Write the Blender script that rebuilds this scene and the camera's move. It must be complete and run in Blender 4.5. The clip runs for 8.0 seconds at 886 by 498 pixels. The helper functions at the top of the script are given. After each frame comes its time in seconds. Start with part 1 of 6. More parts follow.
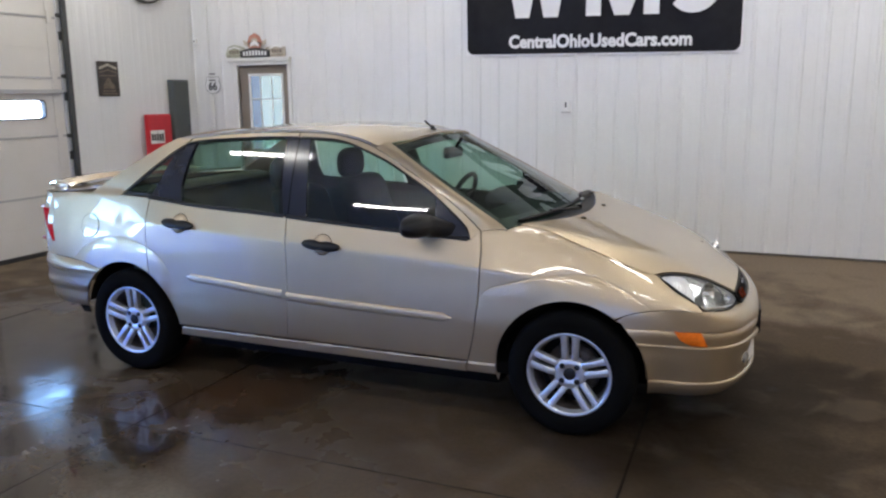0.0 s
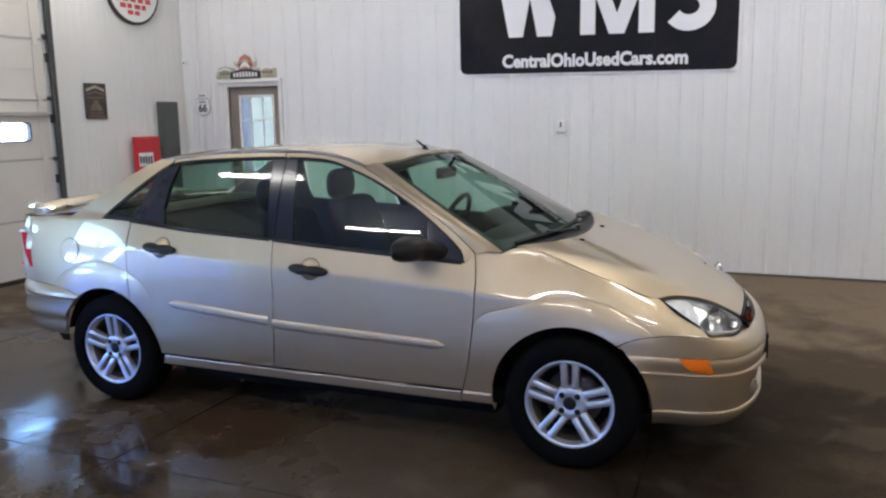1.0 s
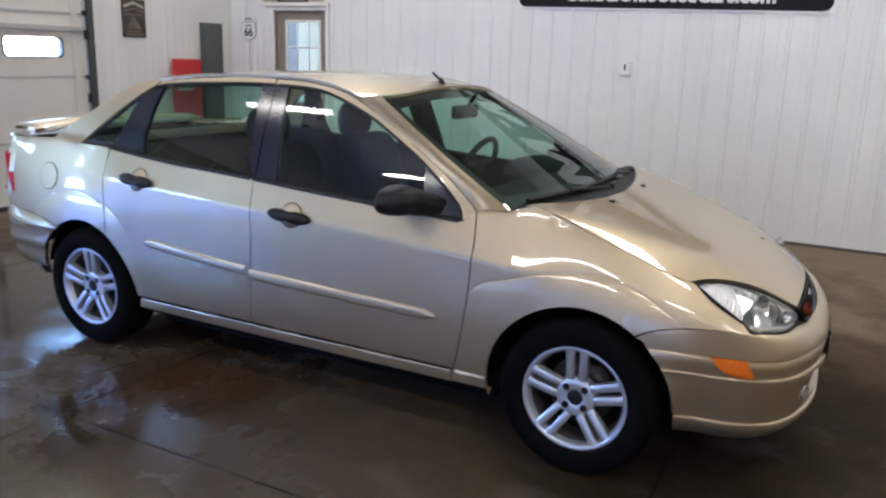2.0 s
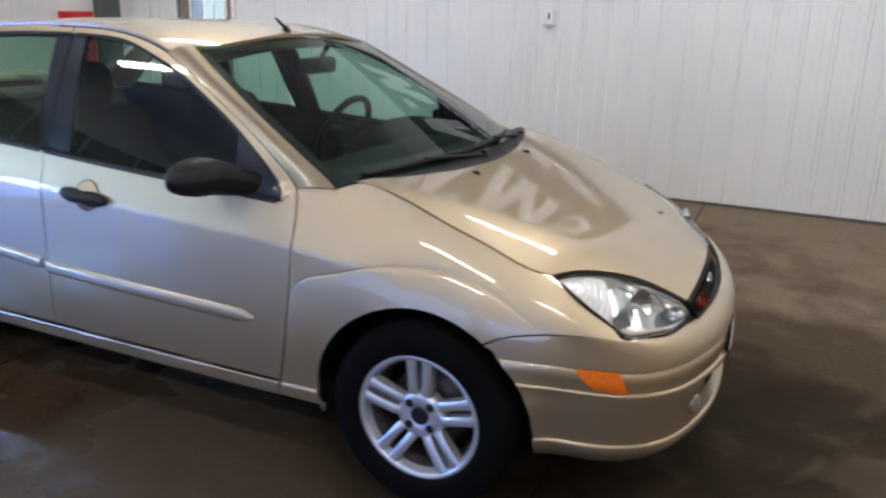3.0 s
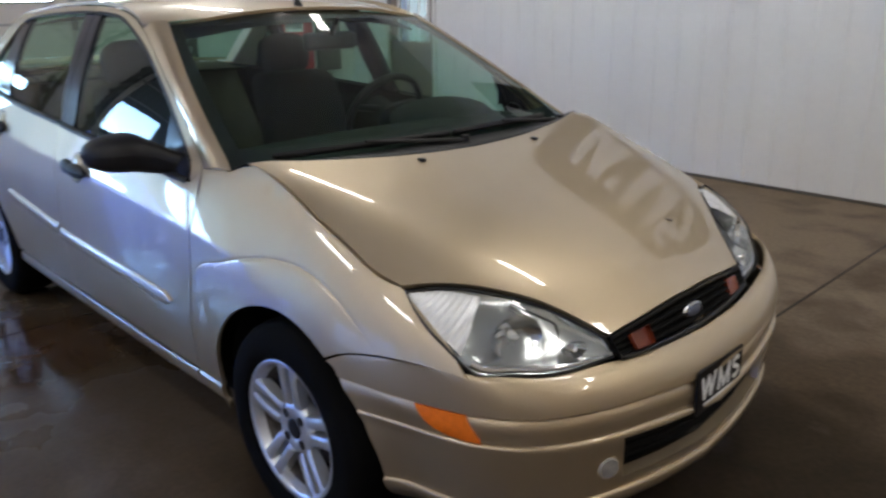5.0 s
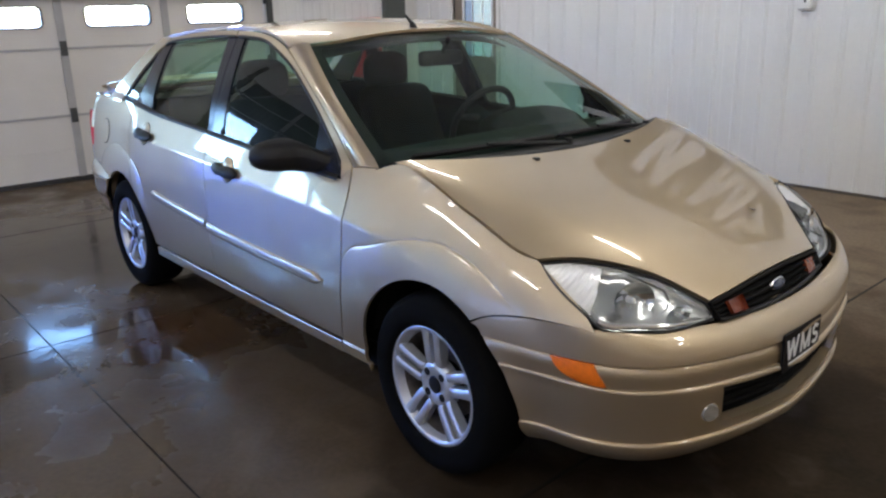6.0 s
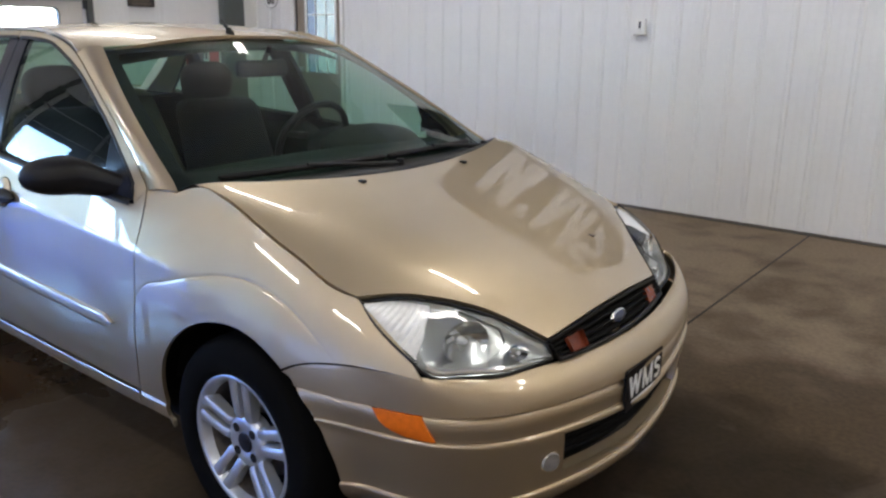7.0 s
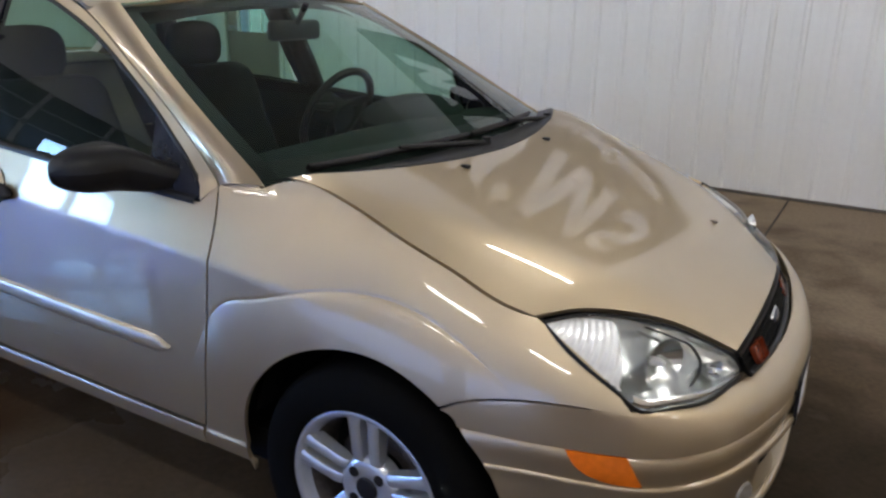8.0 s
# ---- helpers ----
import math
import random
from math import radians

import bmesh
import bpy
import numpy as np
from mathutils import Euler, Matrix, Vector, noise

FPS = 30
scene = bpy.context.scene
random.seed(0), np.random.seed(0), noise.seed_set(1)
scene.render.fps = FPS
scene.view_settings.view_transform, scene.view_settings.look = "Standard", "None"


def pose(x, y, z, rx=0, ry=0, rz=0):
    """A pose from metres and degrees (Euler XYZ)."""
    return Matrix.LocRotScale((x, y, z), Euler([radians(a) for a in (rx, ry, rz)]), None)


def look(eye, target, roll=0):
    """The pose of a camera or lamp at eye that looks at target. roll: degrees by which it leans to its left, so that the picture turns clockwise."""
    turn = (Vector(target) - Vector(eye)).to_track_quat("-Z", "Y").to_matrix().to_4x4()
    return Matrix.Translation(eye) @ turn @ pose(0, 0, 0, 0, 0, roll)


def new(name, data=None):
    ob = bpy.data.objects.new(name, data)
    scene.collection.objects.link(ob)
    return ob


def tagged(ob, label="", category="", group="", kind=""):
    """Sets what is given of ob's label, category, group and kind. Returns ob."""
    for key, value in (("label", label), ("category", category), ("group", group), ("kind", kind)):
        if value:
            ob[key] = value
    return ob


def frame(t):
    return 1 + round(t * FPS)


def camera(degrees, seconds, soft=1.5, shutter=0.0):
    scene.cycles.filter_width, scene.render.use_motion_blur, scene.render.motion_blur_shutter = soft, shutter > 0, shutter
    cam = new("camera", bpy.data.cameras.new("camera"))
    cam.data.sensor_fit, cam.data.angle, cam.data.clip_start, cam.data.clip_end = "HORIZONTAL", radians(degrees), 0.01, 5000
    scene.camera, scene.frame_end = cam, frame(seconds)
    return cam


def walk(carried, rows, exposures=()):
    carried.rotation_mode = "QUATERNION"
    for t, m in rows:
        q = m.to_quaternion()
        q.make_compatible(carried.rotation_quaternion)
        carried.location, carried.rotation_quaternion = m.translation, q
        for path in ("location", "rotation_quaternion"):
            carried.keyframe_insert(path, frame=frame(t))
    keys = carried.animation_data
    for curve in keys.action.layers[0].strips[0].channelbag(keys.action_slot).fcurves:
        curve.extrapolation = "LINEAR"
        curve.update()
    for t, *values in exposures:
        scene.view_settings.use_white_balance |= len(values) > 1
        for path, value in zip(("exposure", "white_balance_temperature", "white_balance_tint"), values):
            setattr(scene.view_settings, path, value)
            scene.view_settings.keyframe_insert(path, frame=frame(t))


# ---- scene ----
cam = camera(58.2, 8.0, soft=2.3, shutter=0.4)
PATH = [
    (0, (2.138, -4.249, 1.588), (1.377, -2.438, 1.208), -0.6),
    (0.5, (2.109, -4.2, 1.584), (1.331, -2.398, 1.201), -0.7),
    (1, (2.082, -4.091, 1.565), (1.33, -2.266, 1.239), -0.9),
    (1.2, (2.092, -3.975, 1.537), (1.257, -2.195, 1.165), -0.9),
    (2.3, (2.134, -3.211, 1.52), (1.244, -1.491, 1.018), 2.0),
    (2.5, (2.125, -3.056, 1.526), (1.26, -1.333, 0.992), 1.5),
    (3, (2.279, -2.712, 1.482), (1.468, -0.975, 0.912), 1.5),
    (3.5, (2.525, -2.401, 1.457), (1.589, -0.746, 0.836), 1.0),
    (4, (2.640, -2.061, 1.467), (1.585, -0.496, 0.806), 3.5),
    (4.5, (2.855, -1.791, 1.436), (1.68, -0.28, 0.857), 2.8),
    (5, (2.98, -1.784, 1.423), (1.593, -0.476, 0.816), -0.5),
    (5.2, (3.0, -1.876, 1.424), (1.561, -0.624, 0.825), -0.5),
    (6.3, (3.132, -2.278, 1.468), (1.673, -1.033, 0.901), -1.7),
    (6.5, (3.132, -2.186, 1.454), (1.753, -0.84, 0.918), -1.2),
    (7, (2.984, -1.968, 1.416), (1.767, -0.472, 0.886), 0.7),
    (7.5, (2.606, -1.999, 1.386), (1.484, -0.454, 0.79), 2.7),
    (8, (2.256, -2.028, 1.401), (1.276, -0.399, 0.782), 1.3),
]
EXPOSURES = [(t, v, 6290, 10) for t, v in ((0, 5.95), (1, 5.91), (2.5, 6.09), (3.5, 6.11), (4.2, 5.93), (5, 5.73), (6.5, 5.97), (7.5, 5.89), (8, 5.86))]
walk(cam, [(t, look(eye, target, roll)) for t, eye, target, roll in PATH], EXPOSURES)

# ---- world and light ----
from mathutils.geometry import delaunay_2d_cdt

WEST, NORTH, EAST, SOUTH, CEIL = -4.77, 4.10, 7.2, -10.4, 4.3

world = bpy.data.worlds.new("sky")
scene.world = world
world.use_nodes = True
wn = world.node_tree
sky = wn.nodes.new("ShaderNodeTexSky")
sky.sky_type, sky.sun_disc = "NISHITA", False
sky.sun_elevation, sky.sun_rotation = radians(42), radians(150)
sky.dust_density, sky.ozone_density = 0.2, 5.0
wn.links.new(sky.outputs[0], wn.nodes["Background"].inputs[0])
wn.nodes["Background"].inputs[1].default_value = 0.087

sun = new("sun", bpy.data.lights.new("sun", "SUN"))
sun.data.energy, sun.data.angle, sun.data.color = 2.0, radians(0.5), (1.0, 0.97, 0.93)
sun.matrix_world = look((0, 0, 30), (-math.sin(radians(150)) * 24, -math.cos(radians(150)) * 24, 30 - 24 * math.tan(radians(42))))

TUBE = 0.80     # glow of the lamp diffusers


# ---- materials ----
def mat(name, colour, rough=0.5, metal=0.0, coat=0.0, spread=0.12, scale=6.0, fine=80.0, bump=0.0, second=None, rough_spread=0.0, spec=0.5):
    """A principled material with variation at two scales."""
    m = bpy.data.materials.new(name)
    m.use_nodes = True
    n, l = m.node_tree.nodes, m.node_tree.links
    p = n["Principled BSDF"]
    p.inputs["Roughness"].default_value = rough
    p.inputs["Metallic"].default_value = metal
    p.inputs["Coat Weight"].default_value = coat
    p.inputs["Coat Roughness"].default_value = 0.03
    p.inputs["Specular IOR Level"].default_value = spec
    tc = n.new("ShaderNodeTexCoord")
    a = n.new("ShaderNodeTexNoise")
    a.inputs["Scale"].default_value, a.inputs["Detail"].default_value = scale, 5
    b = n.new("ShaderNodeTexNoise")
    b.inputs["Scale"].default_value, b.inputs["Detail"].default_value = fine, 3
    l.new(tc.outputs["Object"], a.inputs["Vector"])
    l.new(tc.outputs["Object"], b.inputs["Vector"])
    add = n.new("ShaderNodeMath")
    add.operation = "MULTIPLY_ADD"
    l.new(b.outputs["Fac"], add.inputs[0])
    add.inputs[1].default_value = 0.4
    l.new(a.outputs["Fac"], add.inputs[2])
    ramp = n.new("ShaderNodeValToRGB")
    ramp.color_ramp.elements[0].position, ramp.color_ramp.elements[1].position = 0.45, 0.95
    dark = second or tuple(c * (1 - spread) for c in colour)
    light = colour if second else tuple(min(1, c * (1 + spread)) for c in colour)
    ramp.color_ramp.elements[0].color, ramp.color_ramp.elements[1].color = (*dark, 1), (*light, 1)
    l.new(add.outputs[0], ramp.inputs[0])
    l.new(ramp.outputs[0], p.inputs["Base Color"])
    if rough_spread:
        r = n.new("ShaderNodeMapRange")
        r.inputs[1].default_value, r.inputs[2].default_value = 0.4, 0.9
        r.inputs[3].default_value, r.inputs[4].default_value = max(0.02, rough - rough_spread), rough + rough_spread
        l.new(add.outputs[0], r.inputs[0])
        l.new(r.outputs[0], p.inputs["Roughness"])
    if bump:
        bn = n.new("ShaderNodeBump")
        bn.inputs["Strength"].default_value, bn.inputs["Distance"].default_value = bump, 0.002
        l.new(b.outputs["Fac"], bn.inputs["Height"])
        l.new(bn.outputs[0], p.inputs["Normal"])
    return m


def glass_mat(name, tint, gloss_ior=1.5, rough=0.0):
    """A thin pane: tinted see-through with a Fresnel reflection."""
    m = bpy.data.materials.new(name)
    m.use_nodes = True
    n, l = m.node_tree.nodes, m.node_tree.links
    n.remove(n["Principled BSDF"])
    t, g, mix, lw, pw, ml = (n.new("ShaderNode" + k) for k in ("BsdfTransparent", "BsdfGlossy", "MixShader", "LayerWeight", "Math", "Math"))
    t.inputs[0].default_value = (*tint, 1)
    g.inputs["Roughness"].default_value = rough
    lw.inputs[0].default_value = 0.5
    f0 = ((gloss_ior - 1) / (gloss_ior + 1)) ** 2
    pw.operation, ml.operation = "POWER", "MULTIPLY_ADD"
    l.new(lw.outputs["Facing"], pw.inputs[0])
    pw.inputs[1].default_value = 5.0
    l.new(pw.outputs[0], ml.inputs[0])
    ml.inputs[1].default_value, ml.inputs[2].default_value = 1 - f0, f0
    l.new(ml.outputs[0], mix.inputs[0])
    l.new(t.outputs[0], mix.inputs[1])
    l.new(g.outputs[0], mix.inputs[2])
    l.new(mix.outputs[0], n["Material Output"].inputs[0])
    return m


def fibre_mat(name, colour):
    """Daylight-passing fibreglass panel."""
    m = bpy.data.materials.new(name)
    m.use_nodes = True
    n, l = m.node_tree.nodes, m.node_tree.links
    p = n["Principled BSDF"]
    p.inputs["Base Color"].default_value = (*colour, 1)
    p.inputs["Roughness"].default_value = 0.45
    t, mix, tc, w = (n.new("ShaderNode" + k) for k in ("BsdfTranslucent", "MixShader", "TexCoord", "TexNoise"))
    w.inputs["Scale"].default_value, w.inputs["Detail"].default_value = 3.0, 5
    l.new(tc.outputs["Object"], w.inputs["Vector"])
    ramp = n.new("ShaderNodeValToRGB")
    ramp.color_ramp.elements[0].color, ramp.color_ramp.elements[1].color = (*[c * 0.75 for c in colour], 1), (*colour, 1)
    l.new(w.outputs["Fac"], ramp.inputs[0])
    l.new(ramp.outputs[0], t.inputs[0])
    mix.inputs[0].default_value = 0.8
    l.new(p.outputs[0], mix.inputs[1])
    l.new(t.outputs[0], mix.inputs[2])
    l.new(mix.outputs[0], n["Material Output"].inputs[0])
    return m


def glow_mat(name, colour, strength):
    m = bpy.data.materials.new(name)
    m.use_nodes = True
    p = m.node_tree.nodes["Principled BSDF"]
    p.inputs["Base Color"].default_value = (0.8, 0.8, 0.8, 1)
    p.inputs["Emission Color"].default_value = (*colour, 1)
    p.inputs["Emission Strength"].default_value = strength
    return m


def paint_mat():
    """Champagne metallic car paint: flakes under a clear coat."""
    m = mat("champagne_paint", (0.468, 0.372, 0.244), 0.42, 0.78, 1.0, spread=0.04, scale=3.0, fine=900.0)
    n, l = m.node_tree.nodes, m.node_tree.links
    p = n["Principled BSDF"]
    p.inputs["Coat IOR"].default_value = 1.52
    tc = n.new("ShaderNodeTexCoord")
    v = n.new("ShaderNodeTexVoronoi")
    v.inputs["Scale"].default_value = 1800
    l.new(tc.outputs["Object"], v.inputs["Vector"])
    bn = n.new("ShaderNodeBump")
    bn.inputs["Strength"].default_value, bn.inputs["Distance"].default_value = 0.12, 0.0004
    l.new(v.outputs["Distance"], bn.inputs["Height"])
    l.new(bn.outputs[0], p.inputs["Normal"])
    return m


def floor_mat():
    """Sealed brown concrete, wet in patches."""
    m = bpy.data.materials.new("wet_concrete")
    m.use_nodes = True
    n, l = m.node_tree.nodes, m.node_tree.links
    p = n["Principled BSDF"]
    tc = n.new("ShaderNodeTexCoord")

    def noise_node(scale, detail, distort=0.0):
        k = n.new("ShaderNodeTexNoise")
        k.inputs["Scale"].default_value, k.inputs["Detail"].default_value, k.inputs["Distortion"].default_value = scale, detail, distort
        l.new(tc.outputs["Object"], k.inputs["Vector"])
        return k

    big, mid, fine, rip = noise_node(0.55, 4, 0.35), noise_node(2.6, 6, 0.3), noise_node(45, 4), noise_node(8.0, 3, 1.2)
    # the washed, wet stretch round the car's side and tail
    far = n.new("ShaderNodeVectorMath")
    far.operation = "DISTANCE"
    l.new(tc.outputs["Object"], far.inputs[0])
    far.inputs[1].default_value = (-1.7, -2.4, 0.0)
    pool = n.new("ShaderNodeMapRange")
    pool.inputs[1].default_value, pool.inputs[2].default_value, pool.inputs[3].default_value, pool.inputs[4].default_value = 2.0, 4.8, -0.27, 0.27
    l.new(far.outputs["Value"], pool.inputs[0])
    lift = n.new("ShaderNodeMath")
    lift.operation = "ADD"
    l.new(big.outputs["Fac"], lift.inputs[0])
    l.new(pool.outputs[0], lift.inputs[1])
    # darker round the nose: the car's shade put into the damp floor's colour
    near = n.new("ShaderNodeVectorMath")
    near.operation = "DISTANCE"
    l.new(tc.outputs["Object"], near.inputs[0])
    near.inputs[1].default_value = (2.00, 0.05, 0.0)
    nose_shade = n.new("ShaderNodeMapRange")
    nose_shade.inputs[1].default_value, nose_shade.inputs[2].default_value, nose_shade.inputs[3].default_value, nose_shade.inputs[4].default_value = 0.8, 1.7, -0.84, 0.0
    l.new(near.outputs["Value"], nose_shade.inputs[0])
    lift_shaded = n.new("ShaderNodeMath")
    lift_shaded.operation = "ADD"
    l.new(lift.outputs[0], lift_shaded.inputs[0])
    l.new(nose_shade.outputs[0], lift_shaded.inputs[1])
    # drier strip along the ribbed wall
    cut = n.new("ShaderNodeSeparateXYZ")
    l.new(tc.outputs["Object"], cut.inputs[0])
    strip = n.new("ShaderNodeMapRange")
    strip.inputs[1].default_value, strip.inputs[2].default_value, strip.inputs[3].default_value, strip.inputs[4].default_value = 0.3, 3.0, 0.0, 0.22
    l.new(cut.outputs["Y"], strip.inputs[0])
    dry = n.new("ShaderNodeMath")
    dry.operation = "ADD"
    l.new(lift_shaded.outputs[0], dry.inputs[0])
    l.new(strip.outputs[0], dry.inputs[1])
    # wet and dry patches, with the painted nose shade mixed in
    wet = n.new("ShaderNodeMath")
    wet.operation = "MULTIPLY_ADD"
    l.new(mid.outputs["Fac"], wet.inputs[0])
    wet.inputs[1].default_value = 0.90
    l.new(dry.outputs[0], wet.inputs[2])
    # the wet film alone, painted nose shade taken out again
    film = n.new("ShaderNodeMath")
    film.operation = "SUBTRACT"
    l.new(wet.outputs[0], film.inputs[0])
    l.new(nose_shade.outputs[0], film.inputs[1])
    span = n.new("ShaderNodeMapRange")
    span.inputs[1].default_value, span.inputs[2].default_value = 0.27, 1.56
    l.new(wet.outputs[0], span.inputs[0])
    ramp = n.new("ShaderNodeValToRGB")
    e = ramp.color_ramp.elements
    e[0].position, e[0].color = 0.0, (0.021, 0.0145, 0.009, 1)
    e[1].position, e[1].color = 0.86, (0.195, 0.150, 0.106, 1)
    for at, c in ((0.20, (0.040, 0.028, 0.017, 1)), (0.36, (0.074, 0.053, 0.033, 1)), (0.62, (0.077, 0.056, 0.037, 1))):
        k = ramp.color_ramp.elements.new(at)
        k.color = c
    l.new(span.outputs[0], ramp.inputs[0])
    gl = n.new("ShaderNodeMapRange")
    gl.inputs[1].default_value, gl.inputs[2].default_value, gl.inputs[3].default_value, gl.inputs[4].default_value = 0.77, 1.12, 0.30, 0.05
    l.new(film.outputs[0], gl.inputs[0])
    l.new(gl.outputs[0], p.inputs["Specular IOR Level"])
    mixc = n.new("ShaderNodeMix")
    mixc.data_type, mixc.blend_type = "RGBA", "MULTIPLY"
    mixc.inputs["Factor"].default_value = 0.5
    l.new(ramp.outputs[0], mixc.inputs["A"])
    fr = n.new("ShaderNodeMapRange")
    fr.inputs[1].default_value, fr.inputs[2].default_value, fr.inputs[3].default_value, fr.inputs[4].default_value = 0.3, 0.7, 0.65, 1.25
    l.new(fine.outputs["Fac"], fr.inputs[0])
    l.new(fr.outputs[0], mixc.inputs["B"])
    spots = noise_node(2.1, 5, 0.8)
    pale = n.new("ShaderNodeMapRange")
    pale.inputs[1].default_value, pale.inputs[2].default_value, pale.inputs[3].default_value, pale.inputs[4].default_value = 0.57, 0.68, 0.0, 0.34
    l.new(spots.outputs["Fac"], pale.inputs[0])
    dried = n.new("ShaderNodeMix")
    dried.data_type = "RGBA"
    dried.inputs["B"].default_value = (0.155, 0.122, 0.090, 1)
    l.new(pale.outputs[0], dried.inputs["Factor"])
    l.new(mixc.outputs["Result"], dried.inputs["A"])
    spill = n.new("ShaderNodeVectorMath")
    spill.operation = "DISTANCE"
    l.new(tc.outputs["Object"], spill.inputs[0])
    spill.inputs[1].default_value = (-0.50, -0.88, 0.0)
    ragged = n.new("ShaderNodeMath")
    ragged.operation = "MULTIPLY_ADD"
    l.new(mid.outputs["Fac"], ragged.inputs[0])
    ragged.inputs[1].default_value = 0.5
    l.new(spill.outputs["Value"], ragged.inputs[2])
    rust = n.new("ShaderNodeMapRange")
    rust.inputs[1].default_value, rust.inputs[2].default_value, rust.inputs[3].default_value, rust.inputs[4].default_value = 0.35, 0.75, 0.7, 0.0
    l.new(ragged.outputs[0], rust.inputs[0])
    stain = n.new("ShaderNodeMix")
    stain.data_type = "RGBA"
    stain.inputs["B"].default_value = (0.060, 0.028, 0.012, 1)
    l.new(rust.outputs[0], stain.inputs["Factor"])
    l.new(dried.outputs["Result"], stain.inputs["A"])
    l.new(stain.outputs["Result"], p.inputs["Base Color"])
    rr = n.new("ShaderNodeMapRange")
    rr.inputs[1].default_value, rr.inputs[2].default_value, rr.inputs[3].default_value, rr.inputs[4].default_value = 0.65, 1.15, 0.10, 0.62
    l.new(film.outputs[0], rr.inputs[0])
    rough = n.new("ShaderNodeMath")
    rough.operation = "MULTIPLY_ADD"
    l.new(pale.outputs[0], rough.inputs[0])
    rough.inputs[1].default_value = 0.30
    l.new(rr.outputs[0], rough.inputs[2])
    l.new(rough.outputs[0], p.inputs["Roughness"])
    b1 = n.new("ShaderNodeBump")
    b1.inputs["Strength"].default_value, b1.inputs["Distance"].default_value = 0.22, 0.0040
    l.new(rip.outputs["Fac"], b1.inputs["Height"])
    b2 = n.new("ShaderNodeBump")
    b2.inputs["Strength"].default_value, b2.inputs["Distance"].default_value = 0.06, 0.001
    l.new(fine.outputs["Fac"], b2.inputs["Height"])
    l.new(b1.outputs[0], b2.inputs["Normal"])
    l.new(b2.outputs[0], p.inputs["Normal"])
    return m


M_PAINT = paint_mat()
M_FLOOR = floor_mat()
M_LINER = mat("white_steel_liner", (0.74, 0.74, 0.73), 0.38, 0.0, spread=0.04, scale=1.2, fine=30, rough_spread=0.08)
M_TAN = mat("tan_steel_siding", (0.70, 0.61, 0.49), 0.5, spread=0.08, scale=1.5)
M_CEIL = mat("white_ceiling_steel", (0.62, 0.62, 0.61), 0.45, spread=0.03, scale=1.0)
M_DOORPANEL = mat("almond_door_steel", (0.70, 0.67, 0.62), 0.45, spread=0.05, scale=2.0, bump=0.05)
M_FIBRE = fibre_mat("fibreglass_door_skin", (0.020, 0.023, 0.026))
# unseen door's low sections, coloured to throw blue onto the car
M_FILL_BLUE = fibre_mat("blue_fill_door_skin", (0.105, 0.165, 0.47))
# for the added south doors: passes a blue fill onto the car's side
M_FILL_SOUTH = fibre_mat("south_fill_door_skin", (0.032, 0.045, 0.086))
# door_3's high sections, kept dark so the car's windows reflect little
M_DOOR_DIM = fibre_mat("dimmed_upper_door_skin", (0.012, 0.012, 0.011))
M_DARKBOARD = mat("dark_board_steel", (0.155, 0.165, 0.20), 0.5, spread=0.1, scale=2.0)
M_STILE = mat("grey_door_stile", (0.42, 0.41, 0.40), 0.45, spread=0.08)
M_GALV = mat("galvanised_track", (0.095, 0.10, 0.10), 0.45, 0.7, spread=0.2, fine=40)
M_TRIM_D = mat("dark_base_trim", (0.10, 0.09, 0.08), 0.6, spread=0.25)
M_SEAL = mat("rubber_seal", (0.03, 0.03, 0.03), 0.7, spread=0.2)
M_BLACK = mat("black_plastic", (0.008, 0.008, 0.009), 0.45, spread=0.2, bump=0.15, fine=300, spec=0.3)
M_GLOSSBLACK = mat("dark_pillar_film", (0.014, 0.016, 0.024), 0.16, spread=0.1)
M_DARK = mat("underbody_black", (0.006, 0.006, 0.006), 0.9, spread=0.2, spec=0.1)
M_TYRE = mat("tyre_rubber", (0.0035, 0.0035, 0.0036), 0.85, spread=0.2, fine=200, bump=0.1, spec=0.06)
M_ALLOY = mat("silver_alloy", (0.55, 0.57, 0.61), 0.28, 0.65, spread=0.08, scale=8)
M_DISC = mat("brake_iron", (0.10, 0.085, 0.075), 0.5, 0.6, spread=0.35, scale=20)
M_CHROME = mat("reflector_chrome", (0.70, 0.71, 0.71), 0.12, 1.0, spread=0.03)
M_SILVER = mat("lamp_reflector_silver", (0.50, 0.52, 0.51), 0.20, 0.8, spread=0.08, scale=30, fine=28, bump=0.5)
M_BRIGHT = mat("bright_reflector_rib", (0.90, 0.90, 0.90), 0.25, 0.25, spread=0.03, scale=30)
M_AMBER = mat("amber_lens", (0.80, 0.17, 0.010), 0.12, 0.0, 1.0, spread=0.12, scale=60)
M_AMBER_D = mat("amber_bulb_cover", (0.17, 0.032, 0.012), 0.2, spread=0.2, scale=50)
M_RED = mat("red_lens", (0.42, 0.005, 0.008), 0.35, 0.0, 0.0, spread=0.1, scale=40, spec=0.08)
M_GLASS = glass_mat("green_tinted_glass", (0.50, 0.71, 0.62), 1.44)
M_GLASS_S = glass_mat("pale_green_side_glass", (0.60, 0.79, 0.68), 1.72)
M_BADGE = mat("blue_grey_enamel", (0.05, 0.06, 0.10), 0.2, 0.2, spread=0.1, scale=60)
M_FOG = mat("fog_lamp_glass", (0.30, 0.28, 0.25), 0.18, 0.3, spread=0.2, scale=60)
M_LENS = glass_mat("clear_lamp_lens", (0.93, 0.94, 0.95), 1.45)
M_PANE = glass_mat("clear_pane", (0.92, 0.95, 0.97))
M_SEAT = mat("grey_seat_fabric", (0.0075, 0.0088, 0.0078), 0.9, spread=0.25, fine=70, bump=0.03)
